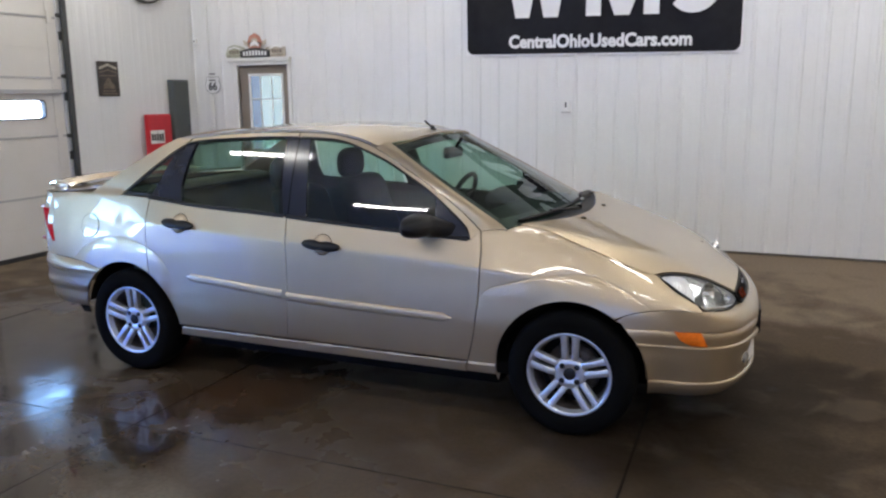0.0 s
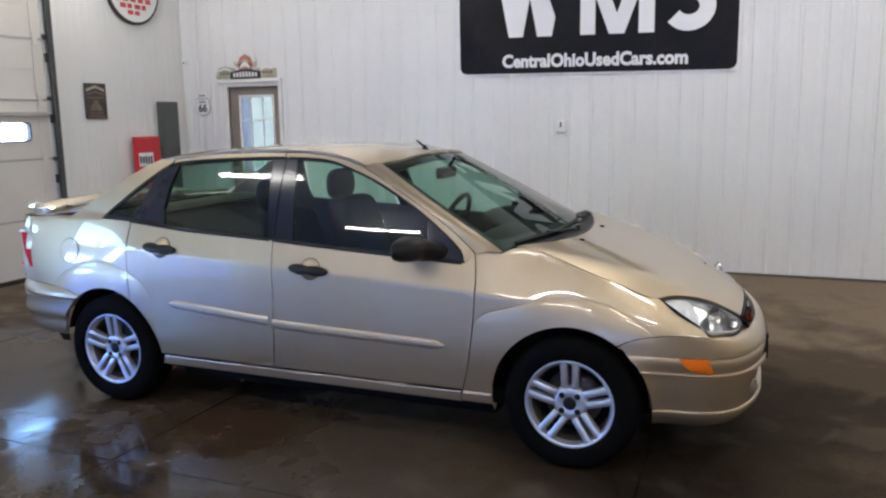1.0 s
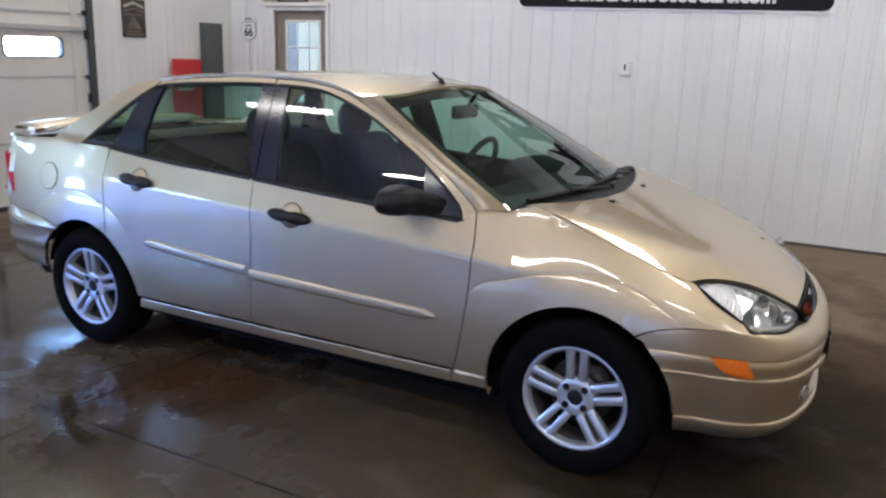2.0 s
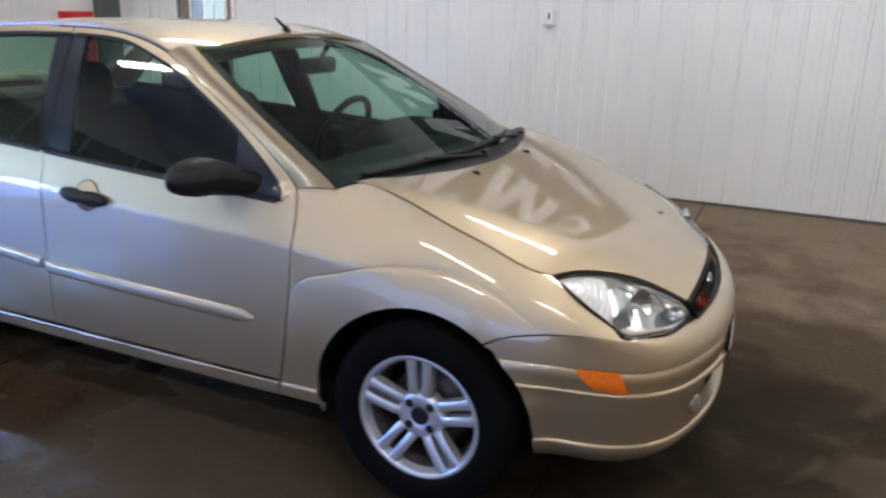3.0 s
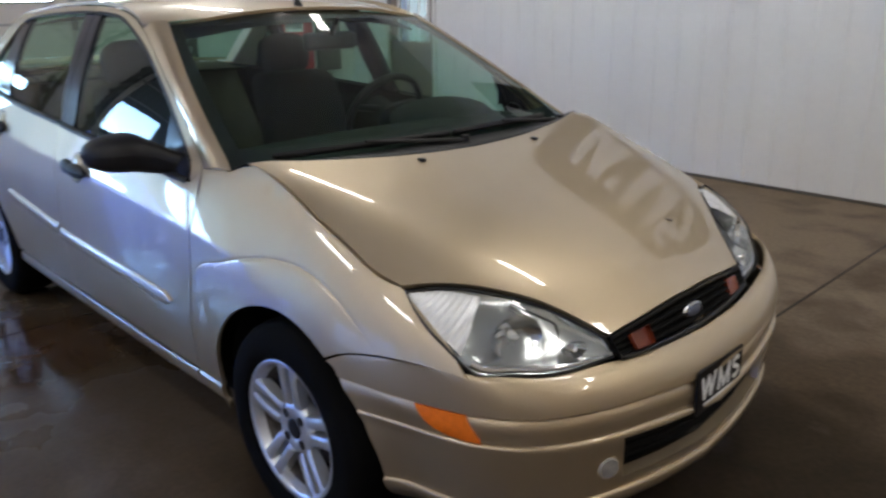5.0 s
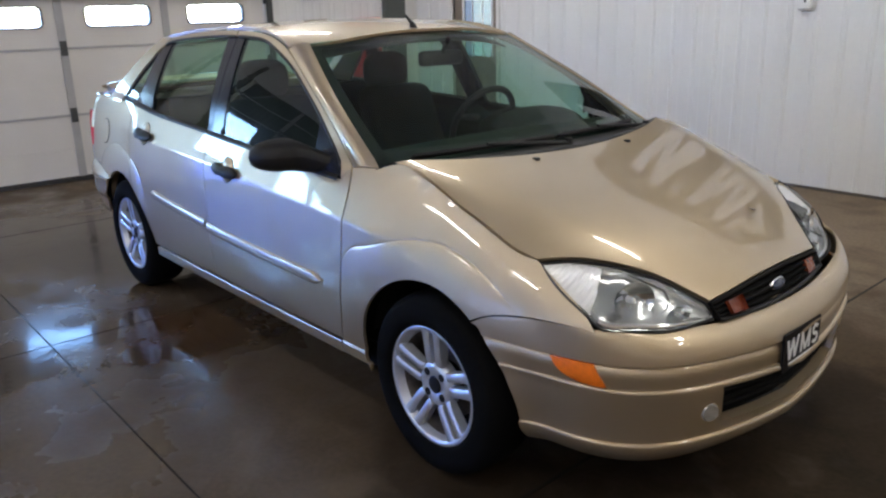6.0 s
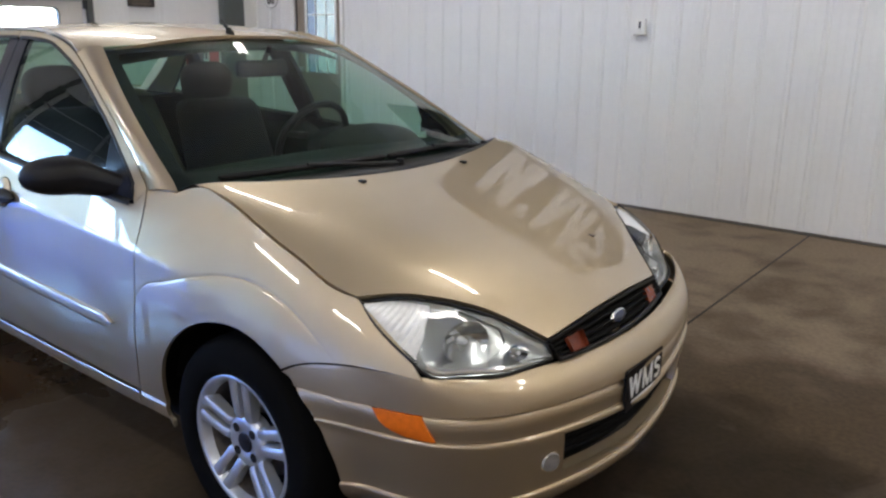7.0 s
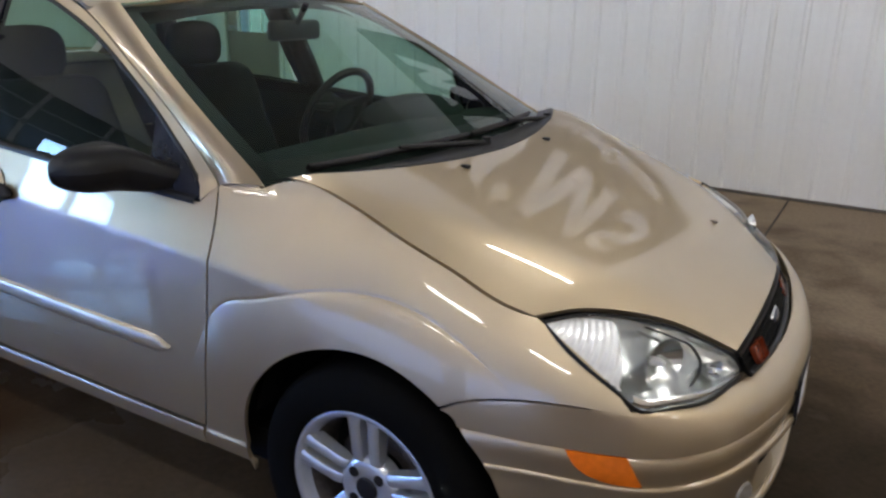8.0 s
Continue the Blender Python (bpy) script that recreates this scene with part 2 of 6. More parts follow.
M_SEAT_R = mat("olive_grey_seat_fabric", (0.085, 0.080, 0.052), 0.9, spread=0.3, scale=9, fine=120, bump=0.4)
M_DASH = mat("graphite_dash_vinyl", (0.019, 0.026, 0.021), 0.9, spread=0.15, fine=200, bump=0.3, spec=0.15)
M_LINERCLOTH = mat("headliner_cloth", (0.10, 0.11, 0.10), 0.95, spread=0.08, fine=200)
M_BANNER = mat("black_vinyl_banner", (0.008, 0.0075, 0.009), 0.42, spread=0.35, scale=3, fine=12, bump=0.3, spec=0.16)
M_WHITE = mat("white_vinyl", (0.80, 0.80, 0.80), 0.5, spread=0.03)
M_RIM_W = mat("white_door_trim", (0.76, 0.76, 0.74), 0.45, spread=0.04)
M_BROWN = mat("brown_door_paint", (0.22, 0.185, 0.15), 0.5, spread=0.1)
M_REDBOX = mat("red_cabinet_paint", (0.55, 0.02, 0.03), 0.4, spread=0.1)
M_PANELGREY = mat("grey_panel_paint", (0.085, 0.095, 0.09), 0.45, spread=0.1)
M_POSTER = mat("dark_tin_sign", (0.045, 0.035, 0.03), 0.45, spread=0.5, scale=12)
M_TANS = mat("tan_sign_print", (0.46, 0.41, 0.33), 0.55, spread=0.3, scale=14)
M_TANDARK = mat("faded_poster_print", (0.15, 0.115, 0.085), 0.5, spread=0.4, scale=30)
M_GREENS = mat("olive_sign_print", (0.40, 0.40, 0.31), 0.55, spread=0.3, scale=14)
M_ORANGE = mat("faded_red_sign_print", (0.45, 0.20, 0.14), 0.55, spread=0.3, scale=14)
M_INK = mat("black_ink", (0.02, 0.02, 0.02), 0.55, spread=0.2)
M_REDINK = mat("red_ink", (0.52, 0.05, 0.05), 0.55, spread=0.25, scale=15)
M_BLIND = fibre_mat("pale_blind", (0.40, 0.37, 0.31))
M_BLINDB = fibre_mat("lavender_curtain", (0.27, 0.255, 0.245))
M_TUBE = glow_mat("lit_diffuser", (1.0, 0.955, 0.875), TUBE)
M_ENAMEL = mat("white_enamel", (0.78, 0.78, 0.76), 0.35, spread=0.03)
M_GROUND = mat("outdoor_concrete", (0.55, 0.54, 0.53), 0.9, spread=0.2, scale=0.6, bump=0.2)
M_FILM = mat("dark_floor_joint", (0.010, 0.008, 0.006), 0.5, spread=0.2, spec=0.1)


# ---- mesh helpers ----
def mesh_of(name, verts, faces, material, parent=None, smooth=True, normals=None, label=""):
    me = bpy.data.meshes.new(name)
    me.from_pydata([tuple(map(float, v)) for v in verts], [], [tuple(int(i) for i in f) for f in faces])
    me.materials.append(material)
    if smooth:
        me.polygons.foreach_set("use_smooth", [True] * len(me.polygons))
    me.update()
    if normals is not None:
        me.normals_split_custom_set_from_vertices([tuple(map(float, v)) for v in normals])
    ob = new(name, me)
    if parent is not None:
        ob.parent = parent
    if label:
        ob["label"] = label
    return ob


def part(name, bm, material, parent=None, label="", smooth=False):
    me = bpy.data.meshes.new(name)
    bmesh.ops.recalc_face_normals(bm, faces=bm.faces[:])
    bm.to_mesh(me)
    bm.free()
    me.materials.append(material)
    if smooth:
        me.polygons.foreach_set("use_smooth", [True] * len(me.polygons))
        me.set_sharp_from_angle(angle=radians(40))
    ob = new(name, me)
    if parent is not None:
        ob.parent = parent
    if label:
        ob["label"] = label
    return ob


def box_bm(lo, hi, bevel=0.0, seg=2, bm=None):
    bm = bm or bmesh.new()
    r = bmesh.ops.create_cube(bm, size=1.0)
    for v in r["verts"]:
        v.co = Vector([lo[i] + (v.co[i] + 0.5) * (hi[i] - lo[i]) for i in range(3)])
    if bevel:
        ed = list({e for v in r["verts"] for e in v.link_edges})
        bmesh.ops.bevel(bm, geom=ed, offset=bevel, segments=seg, affect="EDGES", profile=0.5)
    return bm


def box(name, lo, hi, material, parent=None, bevel=0.0, label=""):
    return part(name, box_bm(lo, hi, bevel), material, parent, label)


def cyl_bm(a, b, r, seg=16, r2=None, bm=None):
    bm = bm or bmesh.new()
    a, b = Vector(a), Vector(b)
    d = b - a
    m = Matrix.Translation((a + b) / 2) @ d.to_track_quat("Z", "Y").to_matrix().to_4x4()
    bmesh.ops.create_cone(bm, cap_ends=True, segments=seg, radius1=r, radius2=r if r2 is None else r2, depth=d.length, matrix=m)
    return bm


def empty(name, at=(0, 0, 0)):
    ob = new(name)
    ob.location = at
    return ob


def prism_bm(poly, y0, y1, axis="y", bm=None):
    """A flat outline (two coordinates) pushed through from y0 to y1 along an axis."""
    bm = bm or bmesh.new()
    put = {"y": lambda a, b, c: (a, c, b), "x": lambda a, b, c: (c, a, b), "z": lambda a, b, c: (a, b, c)}[axis]
    lo = [bm.verts.new(put(a, b, y0)) for a, b in poly]
    hi = [bm.verts.new(put(a, b, y1)) for a, b in poly]
    k = len(poly)
    bm.faces.new(lo)
    bm.faces.new(hi)
    for i in range(k):
        bm.faces.new((lo[i], lo[(i + 1) % k], hi[(i + 1) % k], hi[i]))
    return bm


def round_rect(a0, b0, a1, b1, r, n=5):
    pts = []
    for cx, cy, s in ((a1 - r, b0 + r, -90), (a1 - r, b1 - r, 0), (a0 + r, b1 - r, 90), (a0 + r, b0 + r, 180)):
        for i in range(n + 1):
            t = radians(s + 90 * i / n)
            pts.append((cx + r * math.cos(t), cy + r * math.sin(t)))
    return pts


def spline(xs, ys):
    """A natural cubic through the knots, straight beyond them."""
    xs, ys = np.array(xs, float), np.array(ys, float)
    n = len(xs)
    h = np.diff(xs)
    a = np.eye(n)
    r = np.zeros(n)
    for i in range(1, n - 1):
        a[i, i - 1:i + 2] = h[i - 1], 2 * (h[i - 1] + h[i]), h[i]
        r[i] = 6 * ((ys[i + 1] - ys[i]) / h[i] - (ys[i] - ys[i - 1]) / h[i - 1])
    m = np.linalg.solve(a, r)

    def f(x):
        x = np.clip(np.asarray(x, float), xs[0], xs[-1])
        i = np.clip(np.searchsorted(xs, x) - 1, 0, n - 2)
        d0, d1 = x - xs[i], xs[i + 1] - x
        return (m[i] * d1 ** 3 + m[i + 1] * d0 ** 3) / (6 * h[i]) + (ys[i] / h[i] - m[i] * h[i] / 6) * d1 + (ys[i + 1] / h[i] - m[i + 1] * h[i] / 6) * d0
    return f


def curve3(pts, n):
    """n points spaced evenly along a smooth curve through 3D points."""
    p = np.array(pts, float)
    d = np.r_[0, np.cumsum(np.linalg.norm(np.diff(p, axis=0), axis=1))]
    fs = [spline(d, p[:, i]) for i in range(p.shape[1])]
    t = np.linspace(0, d[-1], n)
    return np.stack([f(t) for f in fs], axis=1)


def grid_faces(m, n, flip=False):
    f = []
    for i in range(m - 1):
        for j in range(n - 1):
            q = (i * n + j, i * n + j + 1, (i + 1) * n + j + 1, (i + 1) * n + j)
            f.append(q[::-1] if flip else q)
    return f


def rim_of(verts, faces, depth):
    """Adds a turned-in flange of that depth round the open edge of a skin."""
    v = np.array(verts, float)
    nor = np.zeros_like(v)
    count = {}
    for f in faces:
        a, b, c = v[f[0]], v[f[1]], v[f[2]]
        k = np.cross(b - a, c - a)
        for i in f:
            nor[i] += k
        for i in range(len(f)):
            e = (f[i], f[(i + 1) % len(f)])
            count[e] = count.get(e, 0) + 1
    nor /= np.linalg.norm(nor, axis=1, keepdims=True) + 1e-12
    edge = [e for e in count if (e[1], e[0]) not in count]
    ring = sorted({i for e in edge for i in e})
    base = len(v)
    idx = {i: base + k for k, i in enumerate(ring)}
    low = {i: base + len(ring) + k for k, i in enumerate(ring)}
    out = np.concatenate([v, v[ring], v[ring] - nor[ring] * depth])
    ff = list(faces) + [(idx[b], idx[a], low[a], low[b]) for a, b in edge]
    return out, ff


def skin(name, P, material, parent, depth=0.012, label="", flip=False):
    """A grid of points as one smooth panel with turned-in edges."""
    m, n = P.shape[:2]
    v, f = P.reshape(-1, 3), grid_faces(m, n, flip)
    if depth:
        v, f = rim_of(v, f, depth)
    return mesh_of(name, v, f, material, parent, True, None, label)


def loft(curves, k=4):
    """Grid through matched 3D curves, smooth across them, with k steps between."""
    c = np.stack(curves)
    rows = c.shape[0]
    t = np.arange(rows)
    tt = np.linspace(0, rows - 1, (rows - 1) * k + 1)
    out = np.zeros((len(tt), c.shape[1], 3))
    for j in range(c.shape[1]):
        d = np.r_[0, np.cumsum(np.linalg.norm(np.diff(c[:, j], axis=0), axis=1) + 1e-6)]
        td = np.interp(tt, t, d)
        for a in range(3):
            out[:, j, a] = spline(d, c[:, j, a])(td)
    return out


def coons(c0, c1, d0, d1):
    """A patch between c0, c1 (along u) and d0, d1 (along v)."""
    n, m = len(c0), len(d0)
    u, v = np.linspace(0, 1, n)[None, :, None], np.linspace(0, 1, m)[:, None, None]
    s = (1 - v) * c0[None] + v * c1[None] + (1 - u) * d0[:, None] + u * d1[:, None]
    return s - ((1 - u) * (1 - v) * c0[0] + u * (1 - v) * c0[-1] + (1 - u) * v * c1[0] + u * v * c1[-1])


def mirror(P):
    return P * np.array([1, -1, 1.0])


def inside(poly, pts):
    x, y = pts[:, 0], pts[:, 1]
    r = np.zeros(len(pts), bool)
    k = len(poly)
    for i in range(k):
        (x0, y0), (x1, y1) = poly[i], poly[(i + 1) % k]
        if y0 == y1:
            continue
        r ^= ((y0 > y) != (y1 > y)) & (x < (x1 - x0) * (y - y0) / (y1 - y0) + x0)
    return r


def near_edge(poly, pts, d):
    r = np.zeros(len(pts), bool)
    k = len(poly)
    for i in range(k):
        a, b = np.array(poly[i]), np.array(poly[(i + 1) % k])
        ab = b - a
        t = np.clip(((pts - a) @ ab) / (ab @ ab + 1e-12), 0, 1)
        r |= np.linalg.norm(pts - a - t[:, None] * ab, axis=1) < d
    return r


def inset(poly, d):
    """The outline drawn in by d."""
    p = np.array(poly, float)
    area = np.sum(p[:, 0] * np.roll(p[:, 1], -1) - np.roll(p[:, 0], -1) * p[:, 1])
    s = 1 if area > 0 else -1
    e = np.roll(p, -1, axis=0) - p
    e /= np.linalg.norm(e, axis=1, keepdims=True) + 1e-12
    nrm = np.stack([-e[:, 1], e[:, 0]], axis=1) * s
    a = nrm + np.roll(nrm, 1, axis=0)
    a /= np.maximum(np.linalg.norm(a, axis=1, keepdims=True), 0.6)
    return [tuple(q) for q in p + a * d]


def dense(poly, step):
    out = []
    k = len(poly)
    for i in range(k):
        a, b = np.array(poly[i]), np.array(poly[(i + 1) % k])
        c = max(1, int(np.ceil(np.linalg.norm(b - a) / step)))
        out += [tuple(a + (b - a) * j / c) for j in range(c)]
    return out


def tri_fill(poly, step, extra=()):
    """Triangles that fill an outline, with even points inside."""
    edge = dense(poly, step * 0.7)
    p = np.array(poly)
    xs = np.arange(p[:, 0].min(), p[:, 0].max() + step, step)
    ys = np.arange(p[:, 1].min(), p[:, 1].max() + step, step)
    g = np.array([(x + (step / 2 if j % 2 else 0), y) for j, y in enumerate(ys) for x in xs])
    if len(extra):
        ex = np.array(extra)
        ex = ex[inside(edge, ex) & ~near_edge(edge, ex, 0.003)]
        if len(ex):
            gap = np.min(np.linalg.norm(g[:, None] - ex[None], axis=2), axis=1)
            g = g[gap > step * 0.45]
    else:
        ex = np.zeros((0, 2))
    g = g[inside(edge, g) & ~near_edge(edge, g, step * 0.45)]
    pts = [Vector(q) for q in edge] + [Vector(q) for q in ex] + [Vector(q) for q in g]
    k = len(edge)
    v, _, f, *_ = delaunay_2d_cdt(pts, [(i, (i + 1) % k) for i in range(k)], [], 1, 1e-5)
    return np.array([tuple(q) for q in v]), f


# ---- the building ----
RIB = 0.2135


def sheet(name, a0, a1, z0, z1, place, parent, phase=-1.13, rise=0.010):
    """One ribbed steel liner sheet; place turns (along, out, z) into the world."""
    prof = [(a0, 0.0)]
    k = math.ceil((a0 - phase - 0.03) / RIB)
    while phase + k * RIB < a1 + 0.03:
        c = phase + k * RIB
        for da, o in ((-0.024, 0.0), (-0.009, rise), (0.009, rise), (0.024, 0.0), (RIB / 2 - 0.03, 0.0), (RIB / 2 - 0.022, 0.003), (RIB / 2 + 0.022, 0.003), (RIB / 2 + 0.03, 0.0)):
            if a0 + 0.001 < c + da < a1 - 0.001:
                prof.append((c + da, o))
        k += 1
    prof.append((a1, 0.0))
    v, f = [], []
    for a, o in prof:
        v += [place(a, o + 0.012, z0), place(a, o + 0.012, z1), place(a, 0.002, z0), place(a, 0.002, z1)]
    for i in range(len(prof) - 1):
        b = i * 4
        f += [(b, b + 4, b + 5, b + 1), (b + 2, b + 3, b + 7, b + 6), (b + 1, b + 5, b + 7, b + 3), (b, b + 2, b + 6, b + 4)]
    e = (len(prof) - 1) * 4
    f += [(0, 1, 3, 2), (e, e + 2, e + 3, e + 1)]
    return mesh_of(name, v, f, M_LINER, parent, False)


def wall(name, lo, hi, holes, along, parent_label):
    """A thick wall along x or y between lo and hi, less its holes (a0, a1, z0, z1)."""
    i = 0 if along == "x" else 1
    cuts = sorted({lo[i], hi[i], *[h for q in holes for h in q[:2]]})
    bm = bmesh.new()
    for a, b in zip(cuts, cuts[1:]):
        mid = (a + b) / 2
        spans = [(lo[2], hi[2])]
        for h in holes:
            if h[0] < mid < h[1]:
                spans = [s for s in ((lo[2], h[2]), (h[3], hi[2])) if s[1] - s[0] > 0.001]
        for z0, z1 in spans:
            l2, h2 = list(lo), list(hi)
            l2[i], h2[i], l2[2], h2[2] = a, b, z0, z1
            box_bm(l2, h2, bm=bm)
    ob = part(name, bm, M_LINER)
    return tagged(ob, parent_label, "wall", kind="structure")


def floor_slab():
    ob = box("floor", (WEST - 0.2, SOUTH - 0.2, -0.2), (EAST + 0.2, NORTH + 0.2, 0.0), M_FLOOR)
    tagged(ob, "wet brown sealed concrete shop floor", "floor", kind="structure")
    for name, a, b in (("joint", (1.50, NORTH), (1.86, SOUTH)), ("joint", (-0.72, NORTH), (-0.72, SOUTH)), ("joint", (WEST, -1.41), (EAST, -1.46)), ("joint", (-3.05, NORTH), (-3.05, SOUTH)), ("joint", (4.05, NORTH), (4.15, SOUTH))):
        d = Vector((b[0] - a[0], b[1] - a[1], 0)).normalized()
        s = Vector((-d.y, d.x, 0)) * (0.0062 if a[0] > 1 else 0.0032)
        bm = bmesh.new()
        vs = [bm.verts.new(Vector((*q, 0.0012)) + k) for q, k in ((a, s), (a, -s), (b, -s), (b, s))]
        bm.faces.new(vs)
        bmesh.ops.extrude_face_region(bm, geom=bm.faces[:])
        for v in bm.verts[4:]:
            v.co.z = -0.003
        part(name, bm, M_FILM, ob)
    return ob


floor = floor_slab()
ground = box("ground", (-900, -900, -0.5), (900, 900, -0.21), M_GROUND)
tagged(ground, "pale concrete yard outside the shop", "ground", kind="structure")
ceiling = box("ceiling", (WEST - 0.2, SOUTH - 0.2, CEIL), (EAST + 0.2, NORTH + 0.2, CEIL + 0.15), M_CEIL)
tagged(ceiling, "white steel ceiling over the shop", "ceiling", kind="structure")

DOOR = (-4.10, -3.37, 0.0, 1.97)
G1, G2 = (-1.94, 2.02), (-6.61, -2.65)
wall_n = wall("wall_north", (WEST - 0.2, NORTH, 0), (EAST + 0.2, NORTH + 0.2, CEIL), [DOOR], "x", "white ribbed steel wall behind the car")
wall_w = wall("wall_west", (WEST - 0.2, SOUTH, 0), (WEST, NORTH, CEIL), [(*G1, 0, 3.05), (*G2, 0, 3.05)], "y", "white ribbed steel wall with overhead doors")
S1, S2 = (-4.45, -0.49), (0.55, 4.51)
wall_s = wall("wall_south", (WEST - 0.2, SOUTH - 0.2, 0), (EAST + 0.2, SOUTH, CEIL), [(*S1, 0, 3.05), (*S2, 0, 3.05)], "x", "white steel wall with two overhead doors")
wall_e = wall("wall_east", (EAST, SOUTH, 0), (EAST + 0.2, NORTH, CEIL), [], "y", "tan steel wall at the end of the shop")
wall_e.data.materials[0] = M_TAN


def line_walls():
    pn = lambda a, o, z: (a, NORTH - o, z)
    a = WEST + 0.016
    for b in [DOOR[0] - 0.06, DOOR[1] + 0.06] + [-3.31 + 0.854 * k for k in range(1, 13)] + [EAST]:
        if b <= a + 0.05:
            continue
        above = a < -3.7 < b
        sheet("liner_sheet", a, min(b, EAST), DOOR[3] + 0.06 if above else 0.024, CEIL, pn, wall_n)
        a = b
    pw = lambda a, o, z: (WEST + o, a, z)
    for a0, a1, z0 in ((G1[1], 2.9, 0.024), (2.9, NORTH, 0.024), (G1[0], 0.0, 3.05), (0.0, G1[1], 3.05), (G2[1], G1[0], 0.024), (G2[0], G2[1], 3.05), (SOUTH, G2[0], 0.024)):
        sheet("liner_sheet", a0 + 0.001, a1 - 0.001, z0, CEIL, pw, wall_w, 0.07, 0.0022)


def reflection_boards():
    """Unseen dark grey boards on the far west wall, added to darken reflections."""
    y = G2[0] - 0.12
    while y > SOUTH + 0.1:
        y2 = max(y - 0.9, SOUTH + 0.02)
        part("wainscot_panel", box_bm((WEST + 0.026, y2 + 0.004, 0.01), (WEST + 0.04, y - 0.004, 1.25), 0.004), M_DARKBOARD, wall_w, "dark grey wainscot panel")
        y = y2


def base_trim():
    for a, b in ((WEST + 0.03, DOOR[0] - 0.07), (DOOR[1] + 0.07, EAST)):
        ob = box("baseboard", (a, NORTH - 0.022, 0.0), (b, NORTH - 0.001, 0.022), M_TRIM_D, None, 0.003)
        tagged(ob, "dark base trim along the ribbed wall", "baseboard", kind="structure")
    for a, b in ((G1[1] + 0.1, NORTH - 0.03), (G2[1] + 0.1, G1[0] - 0.1)):
        ob = box("baseboard", (WEST + 0.001, a, 0.0), (WEST + 0.022, b, 0.022), M_TRIM_D, None, 0.003)
        tagged(ob, "dark base trim along the ribbed wall", "baseboard", kind="structure")


def garage_door(name, y0, y1, skin_mat=None, label="closed almond steel overhead door with small windows", glazed=True):
    """A sectional overhead door with a row of small windows, closed."""
    root = empty(name, (WEST - 0.03, (y0 + y1) / 2, 0))
    inv = Matrix.Translation(root.location).inverted()
    tagged(root, label, "garage door", kind="structure")
    thin = skin_mat is not None
    skin_mat = skin_mat or M_DOORPANEL
    wz0, wz1 = (0.97, 1.30) if thin else (1.40, 1.575)
    x0, x1 = WEST - (0.016 if thin else 0.055), WEST - 0.01
    bays = 4
    pitch = 0.955
    wins = [(y1 - 0.235 - 0.60 - k * pitch - 0.02 * k, y1 - 0.235 - k * pitch - 0.02 * k) for k in range(bays if glazed else 0)]

    if thin and glazed:
        wins = [(y1 - 0.78, y1 - 0.12), (y1 - 1.96, y1 - 1.40), (y1 - 2.62, y1 - 2.06)]

    def own(ob, par=root):
        ob.parent = par
        if par is root:
            ob.matrix_parent_inverse = inv
        return ob
    panes = {2: (1.00, 1.26), 3: (1.56, 2.18)} if thin else {2: (1.40, 1.575)}
    cuts_z = [0.045, 0.45, 0.90, 1.42, 2.32, 2.70, 3.065] if thin else [0.03, 0.62, 1.22, 1.81, 2.41, 3.065]
    for i in range(len(cuts_z) - 1):
        z0, z1 = cuts_z[i], cuts_z[i + 1] - 0.001
        bm = bmesh.new()
        if thin:
            spans = [(y0, y1, z0, z1)]
            if i in panes:
                wz0, wz1 = panes[i]
                cs = [y0] + [q for w_ in sorted(wins) for q in w_] + [y1]
                spans = [(a, b, z0, z1) if k % 2 == 0 else (a, b, z0, wz0) for k, (a, b) in enumerate(zip(cs, cs[1:]))]
                spans += [(a, b, wz1, z1) for a, b in wins]
            for a, b, c, d in spans:
                k = max(4, int((b - a) / 0.02))
                lo_ = [bm.verts.new((x1 - 0.006 + 0.005 * math.sin(q * 70), q, c)) for q in np.linspace(a, b, k)]
                hi_ = [bm.verts.new((x1 - 0.006 + 0.005 * math.sin(q * 70), q, d)) for q in np.linspace(a, b, k)]
                for j in range(k - 1):
                    bm.faces.new((lo_[j], lo_[j + 1], hi_[j + 1], hi_[j]))
        elif i == 2:
            za, zb = panes[2]
            cuts = [y0]
            for a, b in sorted(wins):
                cuts += [a, b]
            cuts.append(y1)
            for k in range(len(cuts) - 1):
                if k % 2:
                    box_bm((x0, cuts[k], z0), (x1, cuts[k + 1], za), bm=bm)
                    box_bm((x0, cuts[k], zb), (x1, cuts[k + 1], z1), bm=bm)
                else:
                    box_bm((x0, cuts[k], z0), (x1, cuts[k + 1], z1), bm=bm)
        else:
            zm = (z0 + z1) / 2 - 0.02
            for a, b in ((z0, zm - 0.006), (zm + 0.006, z1)):
                box_bm((x0, y0, a), (x1, y1, b), bm=bm)
            box_bm((x0, y0, zm - 0.006), (x1 - 0.006, y1, zm + 0.006), bm=bm)
        # door_3: low sections glow blue onto the car, high ones stay dark for reflections
        own(part("door_section", bm, M_FILL_BLUE if thin and glazed and i < 3 else M_DOOR_DIM if thin and glazed and i > 3 else skin_mat))
        own(box("section_lip", (x1 - 0.001, y0, z1 - 0.018), (x1 + 0.005, y1, z1 + 0.004), M_STILE, None, 0.002))
        for k in range(bays + 1):
            yk = y1 - 0.09 - k * pitch - (0.02 * k if k else 0)
            yk = max(yk, y0 + 0.04)
            own(box("stile", (x1 + 0.001, yk - 0.035, z0 + 0.01), (x1 + 0.009, yk + 0.035, z1 - 0.03), M_STILE if k else M_DOORPANEL, None, 0.002))
